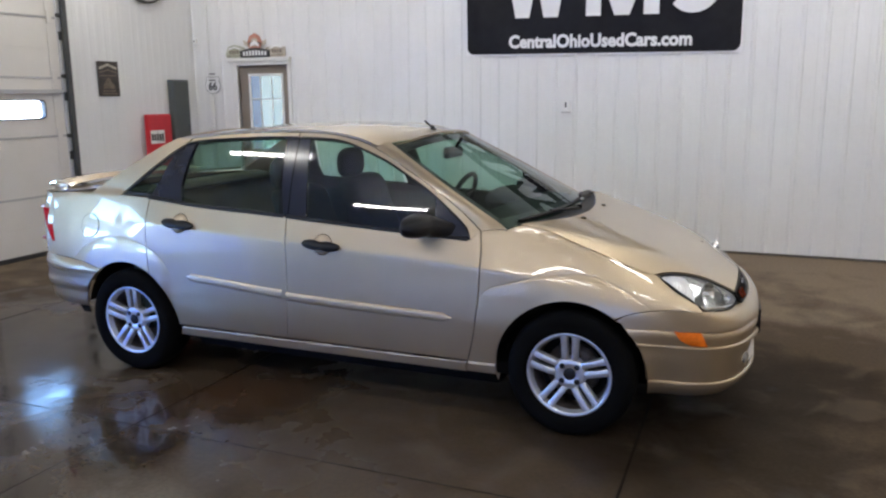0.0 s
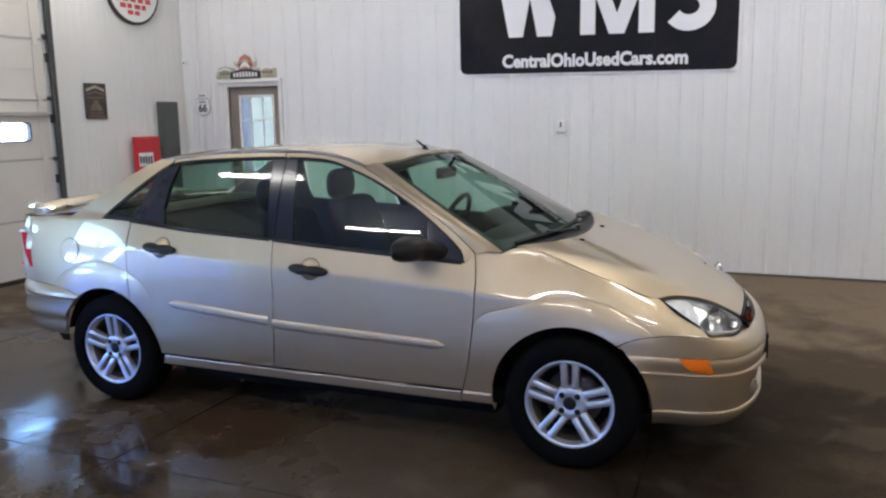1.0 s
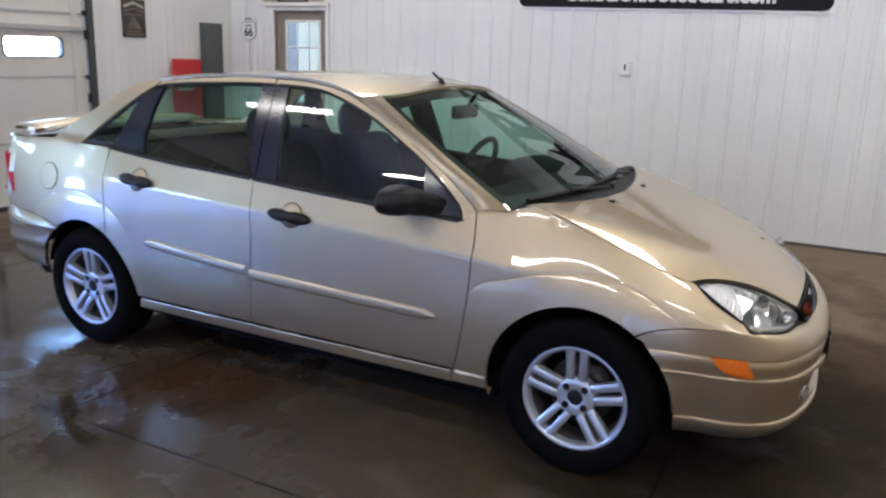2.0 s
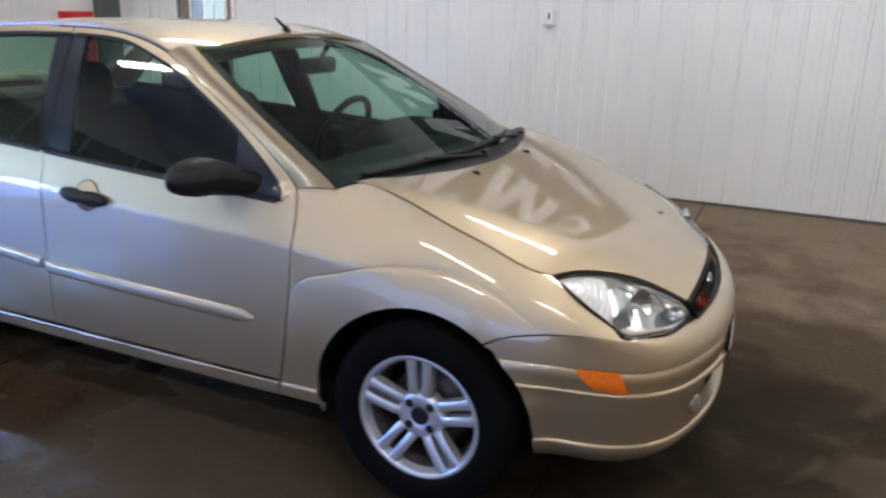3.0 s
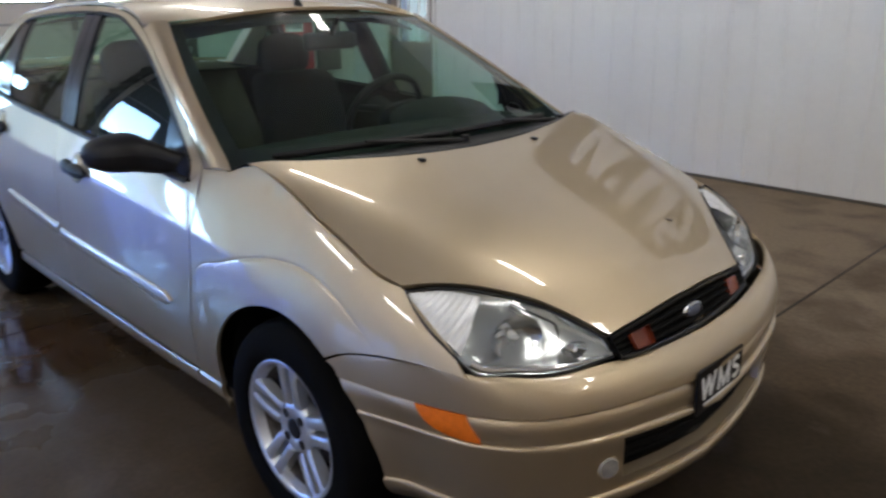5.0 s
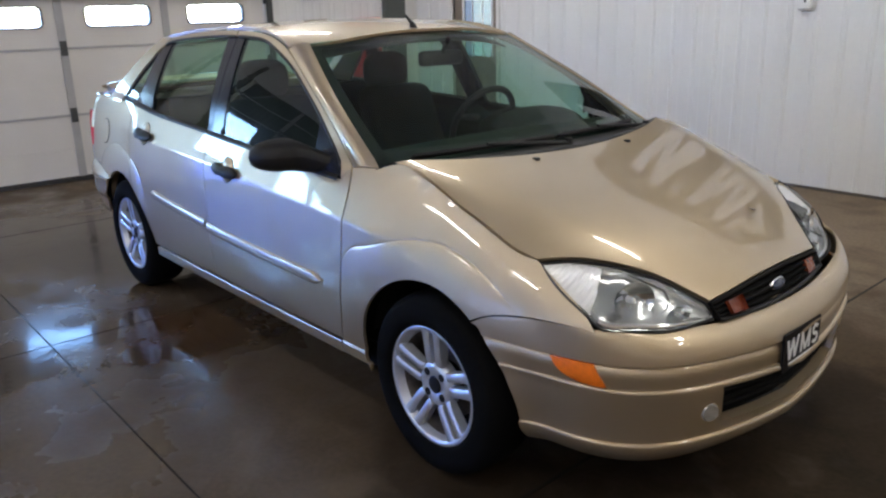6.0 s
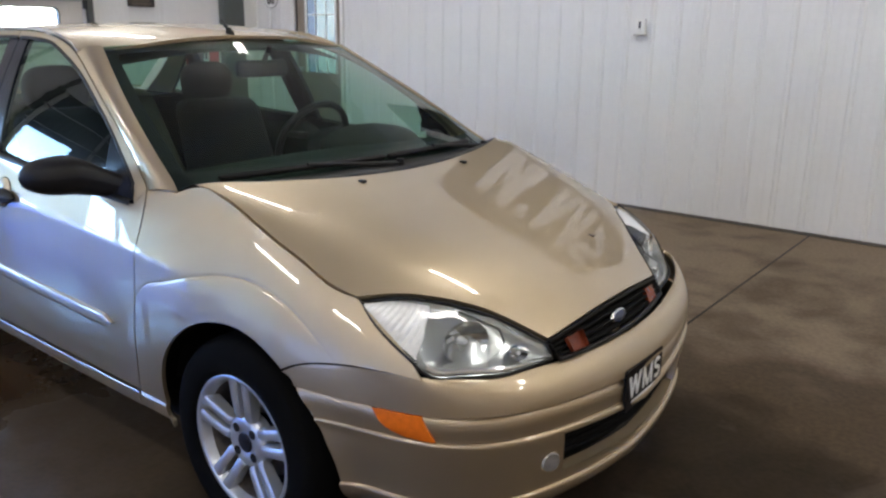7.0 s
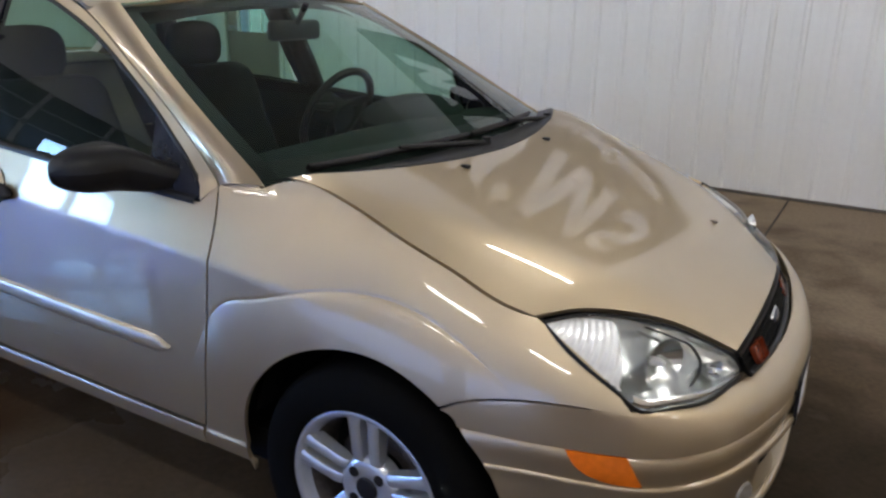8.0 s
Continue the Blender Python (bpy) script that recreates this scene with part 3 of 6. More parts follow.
            if i < 4:
                own(box("hinge", (x1 + 0.009, yk - 0.03, z1 - 0.07), (x1 + 0.02, yk + 0.03, z1 + 0.06), M_GALV if k else M_DOORPANEL, None, 0.004))
    for a, b, wz0, wz1 in [(*w_, *z_) for i, z_ in panes.items() for w_ in wins]:
        ring = bmesh.new()
        o, n_ = round_rect(a - 0.009, wz0 - 0.009, b + 0.009, wz1 + 0.009, 0.05), round_rect(a + 0.004, wz0 + 0.004, b - 0.004, wz1 - 0.004, 0.04)
        k = len(o)
        vo = [ring.verts.new((x1 + 0.012, *q)) for q in o]
        vi = [ring.verts.new((x1 + 0.012, *q)) for q in n_]
        bo = [ring.verts.new((x0 - 0.005, *q)) for q in o]
        bi = [ring.verts.new((x0 - 0.005, *q)) for q in n_]
        for j in range(k):
            q = (j + 1) % k
            for s in ((vo[j], vo[q], vi[q], vi[j]), (vi[j], vi[q], bi[q], bi[j]), (bo[q], bo[j], bi[j], bi[q]), (vo[q], vo[j], bo[j], bo[q])):
                ring.faces.new(s)
        w = own(part("window_frame", ring, M_SEAL, None, "black rubber window frame"))
        p = part("pane", prism_bm(round_rect(a + 0.003, wz0 + 0.003, b - 0.003, wz1 - 0.003, 0.04), x1 - 0.004, x1 - 0.001, "x"), M_PANE, w)
        p.visible_shadow = False
    for z in ((1.64,) if not thin else (1.44,)):
        own(box("strut", (x1 + 0.009, y0 + 0.02, z), (x1 + 0.045, y1 - 0.02, z + 0.045), M_STILE, None, 0.004, "grey stiffening strut"))
    own(box("bottom_seal", (x0, y0, -0.02), (x1 + 0.01, y1, 0.046), M_SEAL, None, 0.006))
    for yk in (y1 + 0.045, y0 - 0.045):
        bm = box_bm((WEST + 0.035, yk - 0.03, 0.02), (WEST + 0.075, yk + 0.03, 3.4), 0.006)
        t = own(part("track", bm, M_GALV, None, "dark galvanised track"))
        for z in np.arange(0.35, 3.2, 0.61):
            own(box("track_bracket", (WEST + 0.013, yk - 0.05, z), (WEST + 0.036, yk + 0.05, z + 0.09), M_GALV, None, 0.004))
            own(part("roller", cyl_bm((WEST + 0.03, yk - 0.06, z + 0.25), (WEST + 0.03, yk + 0.05, z + 0.25), 0.022, 12), M_GALV))
    return root


def entrance_door():
    """Brown entrance door with a divided glass light and white trim."""
    x0, x1, _, top = DOOR
    root = empty("door_1", ((x0 + x1) / 2, NORTH + 0.1, 0))
    tagged(root, "brown entrance door with divided glass and white trim", "door", kind="structure")
    inv = Matrix.Translation(root.location).inverted()

    def own(ob):
        ob.parent, ob.matrix_parent_inverse = root, inv
        return ob
    y = NORTH - 0.03
    own(box("trim", (x0 - 0.05, y, 0), (x0, y + 0.06, top + 0.045), M_RIM_W, None, 0.006))
    own(box("trim", (x1, y, 0), (x1 + 0.045, y + 0.06, top + 0.045), M_RIM_W, None, 0.006))
    own(box("lintel", (x0 - 0.12, y - 0.03, top + 0.046), (x1 + 0.06, y + 0.028, top + 0.088), M_RIM_W, None, 0.006))
    own(box("trim", (x0 + 0.001, y, top), (x1 - 0.001, y + 0.06, top + 0.045), M_RIM_W, None, 0.006))
    ya, yb = NORTH + 0.02, NORTH + 0.065
    gx0, gx1, gz0, gz1 = x0 + 0.135, x1 - 0.09, 0.95, 1.87
    bm = bmesh.new()
    for lo, hi in (((x0, ya, 0.01), (gx0, yb, top)), ((gx1, ya, 0.01), (x1, yb, top)), ((gx0, ya, 0.01), (gx1, yb, gz0)), ((gx0, ya, gz1), (gx1, yb, top))):
        box_bm(lo, hi, bm=bm)
    own(part("leaf", bm, M_BROWN, None, "brown painted door leaf"))
    own(box("bead", (gx0, ya - 0.008, gz1 - 0.03), (gx1, ya + 0.01, gz1), M_RIM_W, None, 0.003))
    own(box("bead", (gx0, ya - 0.008, gz0), (gx0 + 0.03, ya + 0.01, gz1 - 0.031), M_RIM_W, None, 0.003))
    own(box("bead", (gx1 - 0.03, ya - 0.008, gz0), (gx1, ya + 0.01, gz1 - 0.031), M_RIM_W, None, 0.003))
    for k in (1, 2):
        xx = gx0 + (gx1 - gx0) * k / 3
        own(box("muntin", (xx - 0.008, ya - 0.004, gz0 + 0.001), (xx + 0.008, ya + 0.008, gz1 - 0.031), M_RIM_W, None, 0.002))
    for k in (1, 2):
        zz = gz0 + (gz1 - gz0) * (k / 3 if k > 1 else 0.28)
        own(box("muntin", (gx0 + 0.031, ya - 0.006, zz - 0.008), (gx1 - 0.031, ya + 0.006, zz + 0.008), M_RIM_W, None, 0.002))
    g = own(box("glass", (gx0 + 0.002, ya + 0.02, gz0 + 0.002), (gx1 - 0.002, ya + 0.024, gz1 - 0.002), M_PANE))
    g.visible_shadow = False
    own(box("curtain", (x0 + 0.01, yb + 0.02, gz0 - 0.2), (gx0 + 0.12, yb + 0.026, gz1 + 0.08), M_BLINDB, None, 0.002, "lavender curtain behind the glass"))
    own(box("blind", (gx0 + 0.121, yb + 0.02, gz0 - 0.2), (x1 - 0.01, yb + 0.026, gz1 + 0.08), M_BLIND, None, 0.002, "pale blind behind the glass"))
    h = own(part("door_handle", cyl_bm((x0 + 0.07, ya - 0.07, 0.98), (x0 + 0.07, ya, 0.98), 0.026, 16), M_ALLOY, None, "silver door knob", True))
    return root


line_walls()
# dark boards out of view, there only to be mirrored in the car
reflection_boards()
base_trim()
garage_door("door_2", *G1)
# out of view: panes follow the car's reflections, the tinted skin is added
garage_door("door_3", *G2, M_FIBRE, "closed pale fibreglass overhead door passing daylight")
# two unseen south doors, added to light the car's side blue
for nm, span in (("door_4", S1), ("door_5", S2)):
    d = garage_door(nm, -span[1], -span[0], M_FILL_SOUTH, "closed grey fibreglass overhead door", False)
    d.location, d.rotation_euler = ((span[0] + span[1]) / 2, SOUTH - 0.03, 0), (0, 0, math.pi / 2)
entrance_door()


def ceiling_light(x, y):
    """A wraparound strip fixture with a glowing diffuser, close under the ceiling."""
    z = CEIL - 0.42
    root = empty("ceiling_light", (x, y, z))
    tagged(root, "white strip light with a glowing wraparound diffuser", "light", "ceiling strip lights")
    h = 0.61
    part("housing", box_bm((-h, -0.05, 0.022), (h, 0.05, 0.075), 0.006), M_ENAMEL, root)
    prof = [(0.062, 0.03), (0.06, -0.012), (0.045, -0.028), (0.02, -0.034), (-0.02, -0.034), (-0.045, -0.028), (-0.06, -0.012), (-0.062, 0.03)]
    P = np.array([[(a, b, c) for b, c in prof] for a in np.linspace(-h + 0.02, h - 0.02, 5)])
    skin("diffuser", P, M_TUBE, root, 0.0, "glowing white diffuser")
    for e in (-h, h - 0.02):
        part("end_cap", prism_bm([(b * 1.03, c - 0.002) for b, c in prof], e, e + 0.02, "x"), M_ENAMEL, root)
    for e in (-h * 0.7, h * 0.7):
        part("hanger", cyl_bm((e, 0, 0.07), (e, 0, CEIL - z), 0.004, 6), M_GALV, root)
    return root


LAMP_ROWS = ((1.95, (-4.1, -1.5, 1.76, 4.2, 6.6)), (-2.7, (-2.65, 2.65, 5.3)), (-5.2, (-1.9, 0.7, 3.3, 5.9)))
for ly, row in LAMP_ROWS:
    for lx in row:
        ceiling_light(lx, ly)


# ---- the car ----
zt = spline([-2.25, -1.8, -1.37, -0.93, -0.27, 0.42, 0.86, 1.0, 1.15, 1.3, 1.49, 1.667, 1.9], [0.99, 1.025, 1.037, 1.012, 0.979, 0.948, 0.948, 0.950, 0.932, 0.905, 0.853, 0.793, 0.69])
wt = spline([-2.25, -1.8, -1.37, -0.93, -0.27, 0.42, 0.855, 1.0, 1.3, 1.667, 1.9], [0.62, 0.69, 0.725, 0.746, 0.764, 0.764, 0.741, 0.722, 0.698, 0.682, 0.64])
wm = spline([-2.25, -2.0, -1.7, -1.3, -0.5, 0.5, 1.0, 1.35, 1.54, 1.7, 1.9], [0.66, 0.735, 0.782, 0.806, 0.818, 0.818, 0.810, 0.797, 0.788, 0.762, 0.70])
CREASE_F = [(0.70, 0.33), (0.75, 0.415), (0.80, 0.50), (0.88, 0.648), (0.994, 0.714), (1.135, 0.755), (1.285, 0.778), (1.427, 0.765), (1.54, 0.722), (1.67, 0.640), (1.74, 0.58)]
CREASE_R = [(-1.80, 0.56), (-1.703, 0.676), (-1.557, 0.763), (-1.36, 0.802), (-1.173, 0.768), (-1.008, 0.667), (-0.92, 0.52)]
crf = spline([p[0] for p in CREASE_F], [p[1] for p in CREASE_F])
crr = spline([p[0] for p in CREASE_R], [p[1] for p in CREASE_R])


SHOULDER = spline([-1.4, -0.9, 0.02, 0.30, 0.60, 0.87, 1.05, 1.30], [0.905, 0.880, 0.834, 0.820, 0.802, 0.783, 0.764, 0.745])


def smooth(t):
    t = np.clip(t, 0, 1)
    return t * t * (3 - 2 * t)


def W(x, z):
    """Half width of the body's side at x and height z."""
    x, z = np.asarray(x, float), np.asarray(z, float)
    t, c = zt(x), 0.58
    m, s = wm(x), wt(x)
    low = m - 0.05 * (np.maximum(c - z, 0) / 0.36) ** 2
    v = np.clip((z - c) / (t - c), 0, 1)
    up = m - (m - s) * v ** 1.9
    # the shoulder: nearly upright flank below it, a face leaning in above it
    k = SHOULDER(x)
    g, r = 0.075, 0.012
    fall = g * (k - c) / 2
    rise = (m - s - fall) / (t - k)
    bend = np.where(z < k, fall * (np.maximum(z - c, 0) / (k - c)) ** 2, fall + rise * (z - k))
    bend = bend + (rise - g) * 0.25 * r * np.maximum(0, 1 - np.abs(z - k) / r) ** 2
    fold = smooth((x + 1.35) / 0.35) * smooth((1.34 - x) / 0.34)
    up = up * (1 - fold) + (m - bend) * fold
    h = np.maximum(z - t, 0)
    y = np.where(z < c, low, np.where(z < t, up, s - 0.006 * smooth(h / 0.02) - 0.30 * h - 0.36 * h * h))
    for cr, a, b, wheel in ((crf, 0.745, 1.74, 1.3075), (crr, -1.80, -0.92, -1.3075)):
        inx = smooth((x - a) / (0.14 if wheel < 0 else 0.24)) * smooth((b - x) / (0.14 if wheel < 0 else 0.28))
        slope = (cr(x + 0.01) - cr(x - 0.01)) / 0.02
        d = (cr(x) - z) / np.sqrt(1 + slope * slope)
        away = smooth((z - 0.30) / 0.25)
        y = y + (0.0085 * (1 - np.exp(-np.maximum(d, 0) / 0.045)) - 0.0012 * np.exp(-(d / 0.0035) ** 2)) * inx * (0.35 + 0.65 * away)
    sill = smooth((0.315 - z) / 0.012) * smooth((x + 1.0) / 0.02) * smooth((1.0 - x) / 0.02)
    return y + 0.008 * sill


def side_glass(x, z):
    """Half width of the side windows: one even curve from below the belt to the roof."""
    h = np.asarray(z, float) - zt(x)
    return wt(x) - 0.006 - 0.30 * h - 0.36 * h * np.maximum(h, 0)


def side_normal(x, z, s, shape=W):
    e = 0.002
    gx, gz = (shape(x + e, z) - shape(x - e, z)) / (2 * e), (shape(x, z + e) - shape(x, z - e)) / (2 * e)
    n = np.stack([-gx, np.ones_like(gx) * s, -gz], axis=1)
    n[:, 1] = s
    return n / np.linalg.norm(n, axis=1, keepdims=True)


def ring_pts(cr, a, b):
    c = curve3([(x, float(cr(x))) for x in np.linspace(a, b, 60)], 130)
    t = np.gradient(c, axis=0)
    t /= np.linalg.norm(t, axis=1, keepdims=True)
    nrm = np.stack([-t[:, 1], t[:, 0]], axis=1)
    return [tuple(p) for d in (0.012, 0.007, 0.004, 0.0018, 0.0, -0.0018, -0.004, -0.007, -0.012, -0.022) for p in c + nrm * d]


EXTRA = ring_pts(crf, 0.75, 1.74) + ring_pts(crr, -1.80, -0.92)
EXTRA += [(x, float(SHOULDER(x)) + d) for x in np.arange(-1.3, 1.2, 0.025) for d in (-0.018, -0.010, -0.004, 0.004, 0.010, 0.018)]
EXTRA += [(x, z) for x in np.arange(-0.98, 0.99, 0.03) for z in (0.318, 0.309, 0.302)]


def side_panel(name, poly, s, material, parent, off=0.0, gap=0.0028, depth=0.012, step=0.032, crease=True, label="", shape=W):
    """A panel of the car's side (s = -1 right, 1 left) from its outline in x and z."""
    p = inset(poly, gap) if gap else list(poly)
    v, f = tri_fill(p, step, EXTRA if crease else ())
    x, z = v[:, 0], v[:, 1]
    P = np.stack([x, s * (shape(x, z) + off), z], axis=1)
    n = side_normal(x, z, s, shape)
    a, b, c = (P[f[0][i]] for i in range(3))
    if np.dot(np.cross(b - a, c - a), n[f[0][0]]) < 0:
        f = [q[::-1] for q in f]
    vv, ff = rim_of(P, f, depth) if depth else (P, f)
    nn = np.zeros((len(vv), 3))
    nn[:len(n)] = n
    return mesh_of(name, vv, ff, material, parent, True, nn, label)


def arc(cx, cz, r, a0, a1, n=22):
    return [(cx + r * math.cos(radians(a0 + (a1 - a0) * i / n)), cz + r * math.sin(radians(a0 + (a1 - a0) * i / n))) for i in range(n + 1)]


def along(pts, n=18):
    return [tuple(q) for q in curve3(pts, n)]


FA, RA, RAD = (1.3075, 0.305), (-1.3075, 0.305), 0.353
DLO_TOP = [(-1.372, 1.043), (-1.20, 1.175), (-1.05, 1.285), (-0.975, 1.328), (-0.90, 1.345), (-0.64, 1.364), (-0.33, 1.374), (-0.10, 1.370), (0.03, 1.357), (0.15, 1.322), (0.31, 1.262), (0.46, 1.186), (0.61, 1.098), (0.73, 1.010), (0.79, 0.955), (0.812, 0.915)]
BELT = [(0.812, 0.910), (0.42, 0.934), (-0.10, 0.965), (-0.27, 0.976), (-0.93, 1.012), (-1.135, 1.030), (-1.372, 1.038)]
DRIP = [(-0.94, 1.360), (-0.62, 1.390), (-0.30, 1.398), (0.0, 1.384), (0.19, 1.340), (0.425, 1.228), (0.60, 1.133), (0.775, 1.018), (0.857, 0.951)]
beltz = spline([p[0] for p in BELT[::-1]], [p[1] for p in BELT[::-1]])
topz = spline([p[0] for p in DLO_TOP[:-2]], [p[1] for p in DLO_TOP[:-2]])
dripz = spline([p[0] for p in DRIP], [p[1] for p in DRIP])


def top_of(a, b, n=24):
    return [(x, float(topz(x))) for x in np.linspace(a, b, n)]


def belt_of(a, b, n=12):
    return [(x, float(beltz(x))) for x in np.linspace(a, b, n)]


def drip_of(a, b, n=24):
    return [(x, float(dripz(x))) for x in np.linspace(a, b, n)]


FD_FRONT = [(0.857, 0.951), (0.873, 0.86), (0.876, 0.76), (0.872, 0.66), (0.856, 0.53), (0.832, 0.40), (0.807, 0.317)]
FD_REAR = [(-0.222, 0.317), (-0.205, 0.44), (-0.194, 0.58), (-0.197, 0.78), (-0.212, 0.973)]
RD_REAR = [(-1.150, 1.030), (-1.150, 0.93), (-1.143, 0.80), (-1.130, 0.70), (-1.120, 0.604)]


def arch_cut(c, lo, a0=0, a1=180):
    """Points of the wheel opening from front foot to back foot at height lo."""
    t = math.degrees(math.asin((lo - c[1]) / RAD))
    return arc(c[0], c[1], RAD, t, 180 - t)


HOODF = np.polynomial.Polynomial.fit([0.95, 1.235, 1.5, 1.70, 1.811, 1.92, 2.00, 2.06], [1.012, 0.955, 0.886, 0.828, 0.787, 0.732, 0.688, 0.640], 4)


def HOODC(x):
    return HOODF(np.asarray(x, float))


def HOODK(x):
    return 0.105 + 1.58 * np.maximum(np.asarray(x, float) - 1.45, 0) ** 3


RIDGE = spline([1.15, 1.271, 1.365, 1.45, 1.55, 1.64, 1.715, 1.79, 1.875, 2.0, 2.06], [0.625, 0.580, 0.540, 0.505, 0.468, 0.446, 0.422, 0.392, 0.355, 0.300, 0.270])


def HOOD(x, y):
    """Height of the hood at x, y: a flat middle that falls away outside its two creases."""
    x, y = np.asarray(x, float), np.abs(np.asarray(y, float))
    k = RIDGE(x)
    d = y - k
    turn = 0.085 + 0.070 * smooth((x - 1.25) / 0.3)
    over = np.where(d < 0, 0.0, np.where(d < turn, d * d / (2 * turn), d - turn / 2))
    flat = 0.006 * y * y + 0.31 * over
    w = smooth((2.03 - x) / 0.25)
    base = flat * w + 0.105 * y * y * (1 - w)
    return HOODC(x) - base - (HOODK(x) - 0.105) * y * y


def shut_line(x):
    """Where the hood meets the fender at x: half width and height."""
    y = 0.69
    for _ in range(6):
        y = float(W(x, HOOD(x, y))) - 0.004
    return y, float(HOOD(x, y))


def build_side(car, s):
    # front fender
    arch = arch_cut(FA, 0.235)
    hood_edge = along([(1.668, 0.788)] + [(x, shut_line(x)[1] + 0.001) for x in (1.60, 1.49, 1.38, 1.27, 1.16, 1.06)] + [(0.972, 0.957)], 24)
    lamp_edge = along([(1.884, 0.634), (1.845, 0.675), (1.79, 0.715), (1.73, 0.753), (1.668, 0.790)], 10)
    seam = along([(1.514, 0.592), (1.56, 0.616), (1.62, 0.632), (1.70, 0.642), (1.79, 0.641), (1.884, 0.634)], 10)
    wheel_front = arc(FA[0], FA[1], RAD, 54.5, 191.4, 40)
    poly = along(FD_FRONT, 18)[::-1][:-1] + [(0.857, 0.951), (0.868, 0.960)] + [(0.90, 0.967), (0.965, 0.968)] + hood_edge[::-1][:-1] + lamp_edge[::-1][:-1] + seam[::-1][:-1] + wheel_front + [(arch[-1][0] + 0.006, 0.262), (0.80, 0.262)]
    side_panel("front_fender", poly, s, M_PAINT, car)
    # front door
    poly = along(FD_FRONT, 18) + [(x, 0.317) for x in np.linspace(0.75, -0.20, 20)] + along(FD_REAR, 10) + belt_of(-0.24, 0.80, 26)[1:] + [(0.812, 0.911), (0.845, 0.945)]
    fd = side_panel("front_door", poly, s, M_PAINT, car)
    # rear door
    poly = along(FD_REAR, 10)[::-1] + [(x, 0.317) for x in np.linspace(-0.26, -0.93, 14)] + arc(RA[0], RA[1], RAD, 2.0, 57.0, 14)[:-1] + along(RD_REAR, 20)[::-1] + belt_of(-1.10, -0.25, 18)
    rd = side_panel("rear_door", poly, s, M_PAINT, car)
    # sill
    poly = [(x, 0.312) for x in np.linspace(-0.93, 0.80, 30)] + [(0.80, 0.258)] + [(x, 0.258) for x in np.linspace(0.78, -0.95, 30)]
    side_panel("sill", poly, s, M_PAINT, car, depth=0.03)
    # quarter panel with the rear roof pillar
    arc_r = arc(RA[0], RA[1], RAD, 58.5, 123.5, 20)
    poly = along(RD_REAR, 20)[:-1] + arc_r + [(-1.60, 0.628), (-1.75, 0.645), (-1.98, 0.655), (-2.03, 0.76), (-2.06, 0.92), (-2.03, 1.00)]
    poly += [(x, float(zt(x)) + 0.012) for x in np.linspace(-1.95, -1.62, 8)] + [(-1.50, 1.115), (-1.32, 1.222), (-1.15, 1.318), (-1.04, 1.366), (-0.94, 1.362), (-0.965, 1.337)]
    poly += top_of(-1.0, -1.36, 14) + [(-1.372, 1.036)] + belt_of(-1.34, -1.17, 4)
    q = side_panel("quarter_panel", poly, s, M_PAINT, car)
    fuel = [(-1.595 + 0.072 * math.cos(t), 0.852 + 0.066 * math.sin(t)) for t in np.linspace(0, 2 * math.pi, 28, endpoint=False)]
    side_panel("fuel_flap", fuel, s, M_PAINT, q, 0.004, 0, 0.004, 0.03, False) if s < 0 else None
    if s < 0:
        ringp = [(-1.595 + 0.0755 * math.cos(t), 0.852 + 0.0695 * math.sin(t)) for t in np.linspace(0, 2 * math.pi, 28, endpoint=False)]
        side_panel("flap_gap", ringp, s, M_DARK, q, 0.0025, 0, 0.002, 0.03, False)
    # painted door frames round the windows
    poly = drip_of(-0.235, 0.845, 40) + [(0.857, 0.951), (0.812, 0.911)] + [(0.80, 0.945)] + [p for p in top_of(-0.235, 0.735, 40)[::-1]]
    side_panel("window_surround", poly, s, M_PAINT, fd, 0, 0.0015, 0.012, 0.02, False)
    poly = drip_of(-0.94, -0.241, 20) + top_of(-0.95, -0.241, 20)[::-1]
    side_panel("window_surround", poly, s, M_PAINT, rd, 0, 0.0015, 0.012, 0.02, False)
    # black frames, pillars and panes
    def pane(name, poly, par):
        g = side_panel(name, poly, s, M_GLASS_S, par, -0.010, 0.0, 0.004, 0.05, False, "", side_glass)
        g.visible_shadow = False
        return g

    # front window, with the mirror's sail at its front corner
    sail = [(0.812, 0.911), (0.64, 0.921), (0.625, 0.965), (0.605, 1.098), (0.66, 1.060), (0.73, 1.008), (0.79, 0.953)]
    side_panel("mirror_sail", sail, s, M_GLOSSBLACK, fd, -0.003, 0.0, 0.012, 0.03, False, "black corner trim by the mirror")
    fw = top_of(-0.165, 0.60, 30) + [(0.635, 0.965), (0.645, 0.921)] + belt_of(0.60, -0.125, 14)
    pane("window", fw, fd)
    rw = top_of(-0.885, -0.345, 16) + [(-0.320, 1.36), (-0.29, 1.10), (-0.277, 0.979)] + belt_of(-0.31, -0.90, 12) + [(-0.925, 1.014), (-0.93, 1.10), (-0.915, 1.24), (-0.90, 1.335)]
    pane("window", rw, rd)
    qw = [(-1.335, 1.055), (-1.20, 1.155), (-1.075, 1.252), (-1.06, 1.245), (-1.10, 1.14), (-1.155, 1.048)]
    pane("quarter_window", qw, q)
    side_panel("pillar_trim", [(-0.240, 0.978), (-0.275, 1.10), (-0.315, 1.372), (-0.255, 1.374), (-0.236, 1.374), (-0.226, 1.18), (-0.214, 0.975)], s, M_GLOSSBLACK, rd, -0.005, 0.001, 0.02, 0.03, False, "blue-black centre pillar trim")
